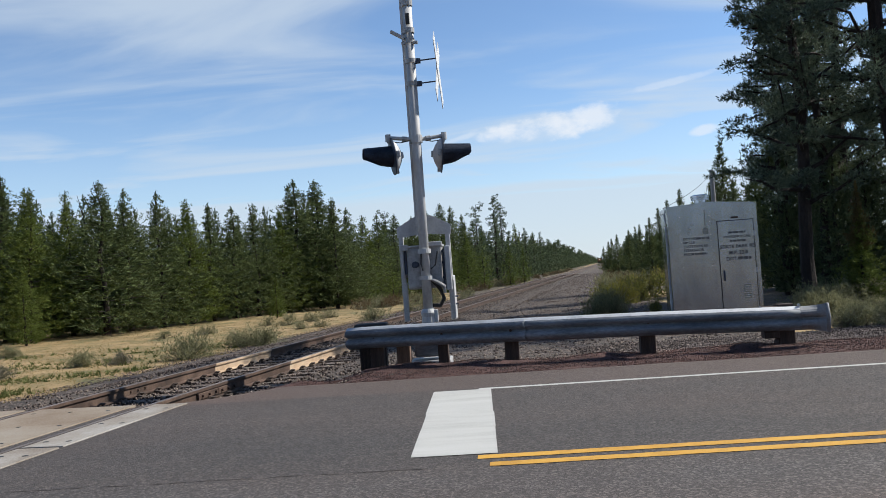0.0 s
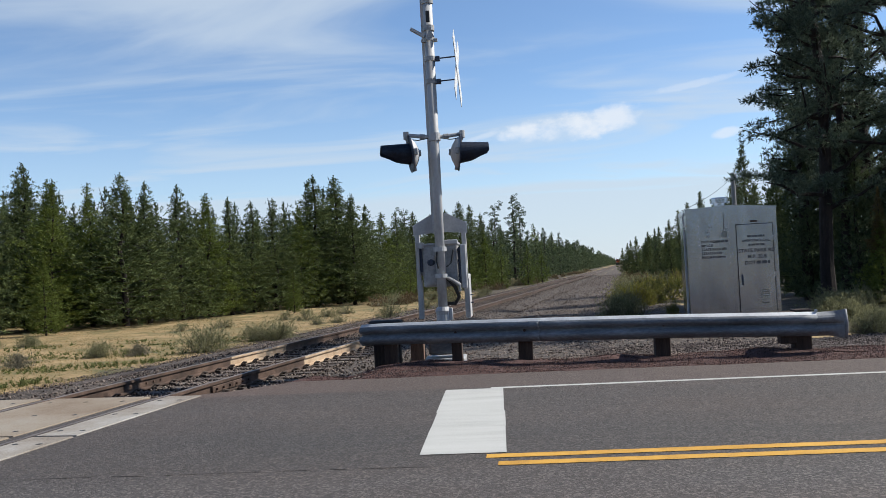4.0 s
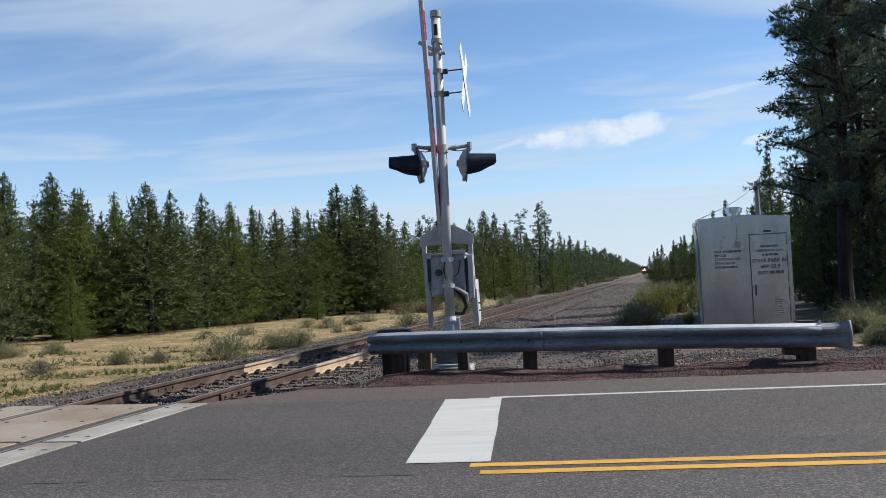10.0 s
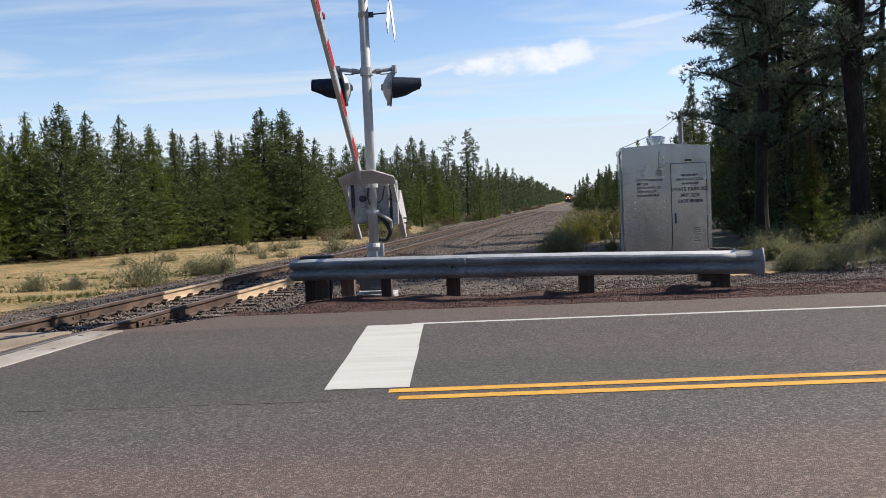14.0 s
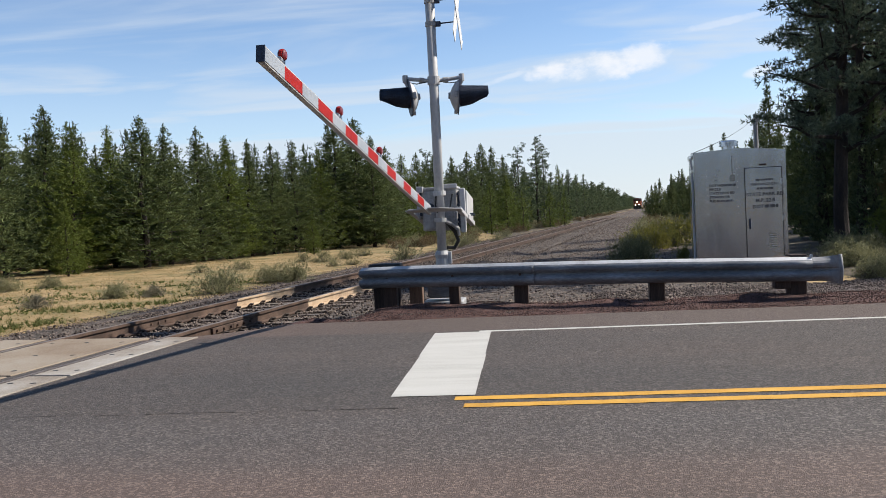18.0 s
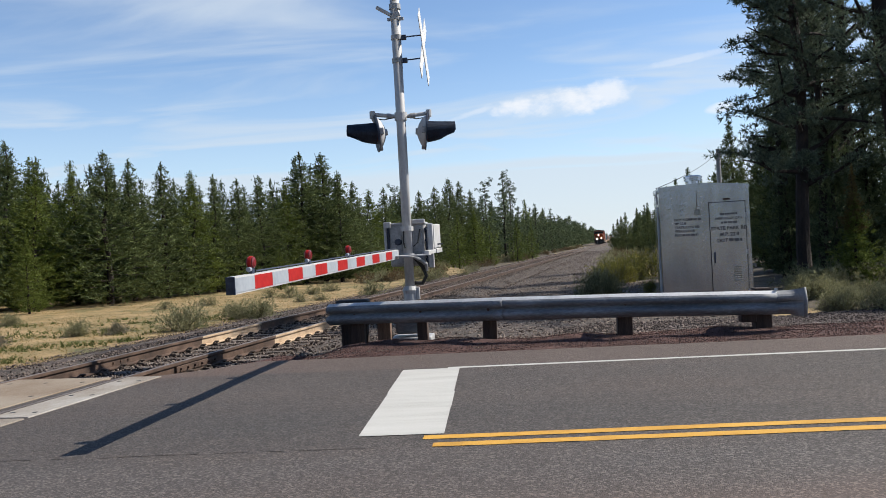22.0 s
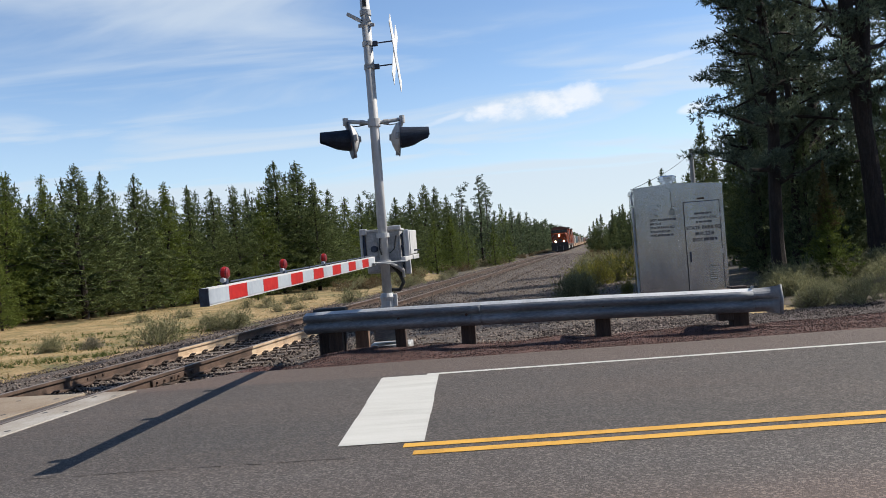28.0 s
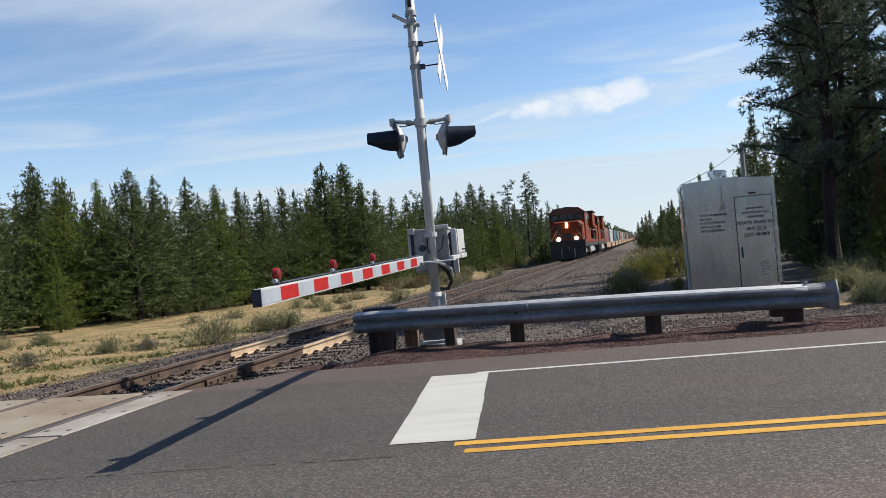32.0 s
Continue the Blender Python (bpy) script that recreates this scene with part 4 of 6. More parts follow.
    part("cable", tube([(0.08, 0.06, 1.20), (0.20, 0.06, 1.05), (0.25, 0.10, 0.90), (0.18, 0.14, 0.79), (0.06, 0.14, 0.80)], 0.030, 8), RUBBER, s, "thick black cable loop")
    part("cable", tube([(-0.04, -0.075, 1.62), (-0.055, -0.08, 1.45), (-0.03, -0.085, 1.34)], 0.012, 6), RUBBER, s)
    part("cable", tube([(0.20, 0.0, 1.62), (0.16, -0.02, 1.42), (0.09, -0.04, 1.36)], 0.012, 6), RUBBER, s)
    return s


def build_gate():
    """The arm with its counterweights; its origin is the shaft, and it lies along -y when lowered."""
    g = thing("crossing_gate_arm", pose(POLE[0], POLE[1] + 0.24, 1.27), "red and white striped crossing gate arm with red lamps", "gate arm")
    # yoke plate and the two counterweight bars
    for x in (-0.37, 0.36):
        bm = bmesh.new()
        add_box(bm, x - 0.035, x + 0.035, -0.62, 0.30, -0.03, 0.03, 0.008)
        add_box(bm, x - 0.03, x + 0.05, 0.10, 0.70, -0.035, 0.035, 0.008)
        part("counterweight_bar", bm, ALU, g)
    part("counterweight", box(0.325, 0.385, 0.04, 0.72, 0.045, 0.42, 0.012), ALU, g, "pale silver counterweight plate")
    for z in (0.36, 0.48):
        part("stud", tube([(0.38, z, 0.10), (0.45, z, 0.10)], 0.012, 6), BLACK, g)
    yoke = bmesh.new()
    outline = [(-0.42, -0.60), (-0.42, -0.76), (-0.12, -0.92), (0.12, -0.92), (0.42, -0.76), (0.42, -0.60), (0.10, -0.63), (-0.10, -0.63)]
    a = [yoke.verts.new((x, y, -0.035)) for x, y in outline]
    b = [yoke.verts.new((x, y, -0.020)) for x, y in outline]
    yoke.faces.new(a[::-1]), yoke.faces.new(b)
    for k in range(8):
        j = (k + 1) % 8
        yoke.faces.new((a[k], a[j], b[j], b[k]))
    part("yoke", yoke, ALU, g, "silver bracket plate that holds the arm")
    # the striped arm tapers from root to tip in section, built as separate lengths
    x0, L, n = -0.10, 6.50, 15
    arm = part("arm_core", box(x0 - 0.017, x0 + 0.037, -0.70 - L + 0.002, -0.62, -0.068, 0.068), ARM_WHITE, g, "white hollow arm under the sheets")
    cut = [-0.70 - L * k / n for k in range(n + 1)]
    for k in range(n):
        h = 0.055
        a, b = cut[k + 1], cut[k]
        bm = bmesh.new()
        add_box(bm, x0 - 0.022, x0 + 0.042, a + 0.001, b - 0.001, -h, h)
        part("stripe", bm, RED_TAPE if k % 2 == 1 else WHITE_TAPE, g, "red reflective length" if k % 2 == 1 else "white reflective length")
    part("end_cap", box(x0 - 0.026, x0 + 0.046, cut[-1] - 0.012, cut[-1], -0.067, 0.067), BLACK, g)
    part("conduit", tube([(x0 + 0.01, -0.72, 0.085), (x0 + 0.01, cut[-1] + 0.55, 0.085)], 0.007, 6), BLACK, g, "thin dark wire along the arm")
    for y in (-1.5, -2.4, -3.3, -4.2, -5.1):
        part("wire_clip", box(x0 - 0.01, x0 + 0.02, y - 0.012, y + 0.012, 0.06, 0.094), BLACK, g)
    for y in (-3.55, -5.15, cut[-1] + 0.46):
        x = x0 + 0.01
        lamp = part("gate_lamp", tube([(x - 0.034, y, 0.158), (x - 0.024, y, 0.158), (x + 0.024, y, 0.158), (x + 0.034, y, 0.158)], [0.028, 0.045, 0.045, 0.028], 16), RED_LENS, g, "red round gate lamp")
        part("lamp_rim", tube([(x - 0.012, y, 0.158), (x + 0.012, y, 0.158)], 0.051, 16), RED_TAPE, lamp)
        part("lamp_foot", box(x - 0.018, x + 0.018, y - 0.03, y + 0.03, 0.060, 0.12, 0.008), BLACK, lamp)
        part("plug", tube([(x, y - 0.075, 0.105), (x, y - 0.03, 0.105)], 0.019, 8), WHITE_TAPE, lamp)
    return g


# ---------------------------------------------------------------- equipment cabinet
def build_cabinet():
    x0, x1, y0, y1, h = 3.37, 5.14, 18.65, 20.35, 2.25
    c = thing("equipment_cabinet", pose((x0 + x1) / 2, y0, -0.22, 0, 0, -5), "silver aluminium railway equipment cabinet with stencilled door", "equipment cabinet")
    w = (x1 - x0) / 2
    H = h + 0.22
    part("body", box(-w, w, 0.0, y1 - y0, 0.02, H, 0.012), CABINET, c)
    pts = [(-w - 0.02, H + 0.045), (-0.02, H + 0.095), (w + 0.02, H + 0.02), (w + 0.02, H - 0.05), (-w - 0.02, H - 0.05)]
    bm = plate(pts, -0.025, y1 - y0 + 0.03)
    part("roof", bm, CABINET, c)
    part("plinth", box(-w - 0.03, w + 0.03, -0.03, y1 - y0 + 0.03, -0.3, 0.02, 0.01), CONCRETE, c)
    part("corner_trim", box(-w - 0.012, -w + 0.05, -0.014, 0.0, 0.04, H - 0.05, 0.003), CABINET, c)
    part("corner_trim", box(w - 0.055, w + 0.012, -0.014, 0.0, 0.04, H - 0.05, 0.003), CABINET, c)
    part("centre_trim", box(-0.005, 0.075, -0.016, 0.0, 0.04, H, 0.003), CABINET, c)
    part("side_panel", box(-w + 0.22, -0.03, -0.010, 0.0, 1.2, H - 0.07, 0.003), CABINET, c, "riveted aluminium wall sheet")
    door = part("door", box(0.10, w - 0.08, -0.028, 0.0, 0.06, H - 0.33, 0.006), CABINET, c)
    for a, b, z0, z1 in ((0.088, 0.10, 0.05, H - 0.33), (w - 0.08, w - 0.068, 0.05, H - 0.33), (0.088, w - 0.068, H - 0.33, H - 0.318)):
        part("door_gap", box(a, b, -0.012, 0.001, z0, z1), RUBBER, door, "dark gap round the door")
    part("handle", box(0.15, 0.18, -0.075, -0.028, 0.90, 1.12, 0.008), BLACK, door, "dark door handle")
    part("hasp", box(0.38, 0.52, -0.03, -0.014, H - 0.285, H - 0.25, 0.003), RUST, c, "small rusty tag above the door")
    for z in (0.3, 1.1, 1.85):
        part("hinge", tube([(w - 0.075, -0.03, z - 0.05), (w - 0.075, -0.03, z + 0.05)], 0.012, 8), ALU, door)
    part("placard", box(0.14, w - 0.13, -0.033, -0.028, 1.62, H - 0.36), CABINET, door, "smooth metal sheet on the door")
    v = part("vent", tube([(-0.13, 0.6, H + 0.04), (-0.13, 0.6, H + 0.20)], 0.13, 16), CABINET, c, "round roof ventilator")
    part("vent_cap", tube([(-0.13, 0.6, H + 0.17), (-0.13, 0.6, H + 0.175), (-0.13, 0.6, H + 0.205), (-0.13, 0.6, H + 0.21), (-0.13, 0.6, H + 0.22), (-0.13, 0.6, H + 0.225), (-0.13, 0.6, H + 0.265), (-0.13, 0.6, H + 0.29)], [0.13, 0.19, 0.19, 0.165, 0.165, 0.195, 0.195, 0.14], 24), CABINET, v)
    # side conduit and step
    part("conduit", tube([(-w - 0.04, 0.1, H - 0.3), (-w - 0.06, 0.1, H - 0.1), (-w - 0.03, 0.14, H - 0.02)], 0.02, 8), ALU, c)
    part("conduit", tube([(-w - 0.04, 0.12, 0.1), (-w - 0.04, 0.12, H - 0.35)], 0.025, 8), ALU, c)
    # lettering that can be read, and bars for what cannot
    words("STATE PARK RD", 0.100, pose(0.475, -0.036, 1.57), c, INK)
    words("M.P. 22.8", 0.100, pose(0.475, -0.036, 1.445), c, INK)
    words("DOT", 0.100, pose(0.225, -0.036, 1.32), c, INK, align="LEFT")
    words("EMERGENCY CALL", 0.066, pose(0.475, -0.036, 1.785), c, INK)
    def dashes(a, b, y, z, high):
        """A line of writing too worn to read, as short bars."""
        x = a
        while x < b:
            w = min(random.uniform(0.05, 0.12), b - x)
            part("lettering", box(x, x + w - 0.018, y - 0.002, y, z, z + high), INK, c)
            x += w
    dashes(0.46, 0.74, -0.030, 1.325, 0.062)
    dashes(0.30, 0.66, -0.035, 1.875, 0.040)
    dashes(0.32, 0.65, -0.035, 1.70, 0.040)
    for k, (t, a, b) in enumerate((("DOT NO.", -0.34, -0.06), ("MP 22.8", 0, 0), ("STATE PARK RD", 0, 0), ("STEARNS OR", 0, 0), ("PUC", -0.46, -0.12))):
        z = 1.80 - 0.080 * k
        words(t, 0.070, pose(-0.61, -0.0125, z), c, INK, align="LEFT")
        if b:
            dashes(a, b, -0.0115, z, 0.044)
    for x, z in ((-0.42, 2.12), (-0.47, 2.02), (-0.10, 2.08), (-0.47, 1.93)):
        part("tag", box(x - 0.022, x + 0.022, -0.014, -0.0105, z - 0.012, z + 0.012), ALU_DIRTY_SHADE, c)
    part("old_sticker", box(-0.20, -0.09, -0.0125, -0.0105, 1.90, 2.02), CABINET_DULL, c, "dull square where a sticker was")
    part("stain", box(-0.155, -0.135, -0.0122, -0.0105, 2.02, H - 0.08), CABINET_DULL, c, "dull run-off streak below the roof")
    for k in range(7):
        part("louvre", box(0.52, 0.68, -0.034, -0.028, 0.52 + 0.045 * k, 0.535 + 0.045 * k, 0.002), CABINET_DULL, door)
    for q in range(9):
        for x in (-w + 0.24, -0.05):
            part("rivet", tube([(x, -0.010, 1.24 + 0.13 * q), (x, -0.0135, 1.24 + 0.13 * q)], [0.008, 0.005], 6), CABINET_DULL, c)


# ---------------------------------------------------------------- plants
def sprays(rng, at, way, size, k, flat=0.0, wide=0.12):
    """k narrow leaf blades at each place, about the way given. Returns vertices and faces as arrays."""
    n = len(at)
    at = np.repeat(at, k, 0)
    d = np.repeat(way, k, 0) + rng.normal(0, 0.62, (n * k, 3)) * (1, 1, 1 - flat)
    d /= np.linalg.norm(d, axis=1)[:, None] + 1e-9
    side = np.cross(d, rng.normal(0, 1, (n * k, 3)))
    side /= np.linalg.norm(side, axis=1)[:, None] + 1e-9
    s = np.repeat(size, k)[:, None] * rng.uniform(0.7, 1.3, (n * k, 1))
    v = np.stack([at - side * s * wide, at + side * s * wide, at + d * s], 1).reshape(-1, 3)
    f = np.arange(len(v)).reshape(-1, 3)
    return v, f


def array_mesh(name, v, f, mat):
    me = bpy.data.meshes.new(name)
    me.vertices.add(len(v))
    me.vertices.foreach_set("co", np.asarray(v, np.float32).ravel())
    me.loops.add(f.size)
    me.loops.foreach_set("vertex_index", f.ravel().astype(np.int32))
    me.polygons.add(len(f))
    me.polygons.foreach_set("loop_start", np.arange(0, f.size, f.shape[1], dtype=np.int32))
    me.materials.append(mat)
    me.update(calc_edges=True)
    me.validate()
    return me


def conifer(seed, h=7.0, r=1.5, clear=0.06, per=13, levels=30, tufts=11, tuft=0.17, k=5, droop=0.06, shape=0.88, ragged=0.34, mat=None, trunk=0.10, inside=850, core=0.10):
    """A pine clothed to the ground: trunk, limbs bearing bunched needle tufts that point up, and a close dark inside. Returns the two meshes."""
    rng = np.random.default_rng(seed)
    at, way, size = [], [], []
    limbs = bmesh.new()
    pts = [(rng.normal(0, 0.02) * i, rng.normal(0, 0.02) * i, h * i / 6) for i in range(7)]
    add_tube(limbs, [(x, y, z - 0.15 if z == 0 else z) for x, y, z in pts], [trunk * (1 - 0.93 * i / 6) for i in range(7)], 6)
    lobes = rng.uniform(0, 2 * math.pi, 6)

    def girth(t, a):
        """The crown's reach at the height t and the heading a: uneven, with bulges."""
        low = 0.7 + 0.3 * min(1, (t - clear) / 0.10)
        bulge = 1 + 0.16 * math.sin(3 * a + lobes[0] + 5 * t) + 0.13 * math.sin(2 * a + lobes[1] - 9 * t) + 0.10 * math.sin(17 * t + lobes[2] + a)
        return r * ((1 - t) ** shape * 1.06 + 0.015) * low * bulge * (1 - 0.60 * smooth(0.45, 0.95, t))
    bunch = 4
    for i in range(levels):
        t = clear + (0.975 - clear) * ((i + rng.uniform(0, 0.8)) / levels) ** 0.92
        z = h * t
        for j in range(max(5, int(per * (0.55 + 0.45 * (1 - t))))):
            a = rng.uniform(0, 2 * math.pi)
            L = girth(t, a) * rng.uniform(1 - ragged, 1 + ragged * 0.5)
            up = droop + 0.75 * t * t + rng.normal(0, 0.09)
            d = np.array((math.cos(a), math.sin(a), up))
            if j % 6 == 0 and L > 0.3:
                add_tube(limbs, [(0, 0, z), tuple(d * L * 0.7 + (0, 0, z))], [trunk * 0.2 * (1.2 - t), 0.006], 3, False)
            for q in range(max(1, round(tufts / bunch * min(1.0, 0.5 + 0.7 * L / r)))):
                s = 1.0 if q == 0 else 1 - 0.55 * rng.uniform(0.1, 1.0)
                c = d * L * s + (0, 0, z + 0.24 * L * s * s) + rng.normal(0, 0.07, 3) * (1 + L * 0.5) * (0.3 if q == 0 else 1.0)
                for w in range(bunch):
                    at.append(c + rng.normal(0, tuft * 0.42, 3) * (1 - 0.5 * t, 1 - 0.5 * t, 0.8))
                    way.append(np.array((d[0] * 0.55, d[1] * 0.55, 0.70 + 0.7 * t)))
                    size.append(tuft * rng.uniform(0.7, 1.2) * (0.48 + 0.52 * (1 - t)))
    for q in range(16):
        at.append(np.array((0, 0, h * (0.90 + 0.0065 * q))))
        way.append(np.array((0, 0, 1.2)))
        size.append(tuft * 0.6)
    v, f = sprays(rng, np.array(at), np.array(way), np.array(size), k, wide=0.12)
    # the close inside, which holds the shade
    n = inside
    t = clear + (0.90 - clear) * rng.uniform(0, 1, n) ** 1.25
    a = rng.uniform(0, 2 * math.pi, n)
    g = np.array([girth(x, y) for x, y in zip(t, a)]) * rng.uniform(0.10, 0.66, n)
    v2, f2 = sprays(rng, np.stack([g * np.cos(a), g * np.sin(a), h * t], 1), np.stack([np.cos(a), np.sin(a), 0.5 + 0 * a], 1), np.minimum(0.23, 0.09 + 0.20 * r * (1 - t)), 5, wide=core)
    crown = array_mesh("crown", np.concatenate([v, v2]), np.concatenate([f, f2 + len(v)]), mat or NEEDLE)
    tm = bpy.data.meshes.new("trunk")
    limbs.to_mesh(tm)
    limbs.free()
    tm.materials.append(BARK)
    return tm, crown


def old_pine(seed, h=19.0, first=5.0, r=3.4, trunk=0.26, fork=0.0, limbs_n=46, mat=None, lean=(0, 0), tuft=0.16, k=6, density=1.0):
    """A tall old pine: bare lower trunk, crooked limbs, needle clumps with gaps."""
    rng = np.random.default_rng(seed)
    bm = bmesh.new()
    stems = []
    trunkpts = [Vector((lean[0] * z / h + 0.08 * math.sin(z * 0.7 + seed), lean[1] * z / h, z - 0.3)) for z in np.linspace(0, h, 12)]
    stems.append((trunkpts, trunk))
    if fork:
        base = trunkpts[0].lerp(trunkpts[-1], fork / h)
        stems.append(([base + Vector((0.0 + 0.55 * t ** 0.6 * (1 + t), 0.25 * t, t * (h - fork) * 0.92)) for t in np.linspace(0, 1, 9)], trunk * 0.72))
    at, way, size = [], [], []
    for pts, rad in stems:
        n = len(pts)
        add_tube(bm, pts, [rad * (1.12 if i == 0 else 1.0) * (1 - 0.9 * (i / (n - 1)) ** 1.1) for i in range(n)], 10)
        zs = pts[-1].z
        for i in range(limbs_n // len(stems)):
            z = first + (zs - first) * ((i + rng.uniform(0, 0.9)) / (limbs_n // len(stems)))
            t = (z - pts[0].z) / (zs - pts[0].z)
            p = pts[0]
            for a, b in zip(pts, pts[1:]):
                if a.z <= z <= b.z:
                    p = a.lerp(b, (z - a.z) / max(1e-6, b.z - a.z))
            L = r * (1.05 - 0.8 * max(0, t - 0.3)) * rng.uniform(0.45, 1.15)
            a = rng.uniform(0, 2 * math.pi)
            d = Vector((math.cos(a), math.sin(a), rng.uniform(-0.15, 0.35)))
            q = [p]
            for s in range(4):
                d = (d + Vector(rng.normal(0, 0.22, 3)) + Vector((0, 0, 0.06))).normalized()
                q.append(q[-1] + d * L / 4)
            add_tube(bm, q, [0.07 * (1.2 - t) * (1 - 0.85 * s / 4) + 0.008 for s in range(5)], 5, False)
            # needle pads: flattened clumps along the outer limb, some close to the stem
            for u in range(max(2, round(5 * density))):
                e = (0.25 + 0.75 * rng.uniform(0, 1) ** 0.6) * 3.999
                c = np.array(q[int(e)].lerp(q[int(e) + 1], e - int(e))) + rng.normal(0, 0.20, 3) * (1, 1, 0.6)
                size_u = rng.uniform(0.26, 0.50) * (1.1 - 0.4 * t)
                for w in range(int(95 * size_u)):
                    out = rng.normal(0, 1, 3)
                    out /= np.linalg.norm(out) + 1e-9
                    at.append(c + out * size_u * rng.uniform(0.25, 1.0) * (1, 1, 0.55))
                    way.append(out * 0.8 + (d.x * 0.3, d.y * 0.3, 0.45))
                    size.append(tuft * rng.uniform(0.6, 1.1))
    v, f = sprays(rng, np.array(at), np.array(way), np.array(size), k, wide=0.10)
    crown = array_mesh("crown", v, f, mat or NEEDLE_DARK)
    tm = bpy.data.meshes.new("trunk")
    bm.to_mesh(tm)
    bm.free()
    tm.materials.append(BARK)
    return tm, crown


def plant(name, meshes, m, scale, label, category, group, parts=("trunk", "crown")):
    ob = new(name)
    ob.matrix_basis = m @ Matrix.Diagonal((scale[0], scale[1], scale[2], 1))
    tagged(ob, label, category, group)
    for n, me in zip(parts, meshes):
        o = new(n, me)
        o.parent = ob
    return ob


def shrub(seed, r=0.45, h=0.55, n=260, k=4, mat=None, tuft=0.085):
    """A low bush of many clumped twig tips, open in places, on a woody frame."""
    rng = np.random.default_rng(seed)
    bm = bmesh.new()
    at, way, size = [], [], []
    stems = 46
    for i in range(stems):
        a, e = rng.uniform(0, 2 * math.pi), rng.uniform(0.12, 1.45)
        g = rng.uniform(0.80, 1.1)
        d = np.array((math.cos(a) * math.cos(e) * r * 1.15, math.sin(a) * math.cos(e) * r * 1.15, math.sin(e) * h)) * g
        add_tube(bm, [(0, 0, -0.05), tuple(d * 0.5 + rng.normal(0, 0.03, 3)), tuple(d * 0.95)], [0.012, 0.008, 0.003], 3, False)
        # three sprigs on each stem, each a clump
        for b in range(3):
            c = d * rng.uniform(0.40, 1.0) + rng.normal(0, 0.085, 3) * (r / 0.45)
            for q in range(max(2, n // (stems * 3))):
                at.append(c + rng.normal(0, 0.045, 3) * (r / 0.45) * (1, 1, 1.4))
                way.append(d / r * 0.35 + (0, 0, 0.9))
                size.append(tuft * rng.uniform(0.5, 1.25))
    at = np.array(at)
    at[:, 2] = np.abs(at[:, 2])
    v, f = sprays(rng, at, np.array(way), np.array(size), k, wide=0.07)
    tm = bpy.data.meshes.new("branchwork")
    bm.to_mesh(tm)
    bm.free()
    tm.materials.append(GREYBUSH)
    return tm, array_mesh("foliage", v, f, mat or SAGE)


def spot(az, y):
    """The place on the ground at distance y ahead, in the direction az (sideways per metre ahead) from the camera's stand."""
    x = 0.3 + az * y
    return x, y, ground_z(x, y)


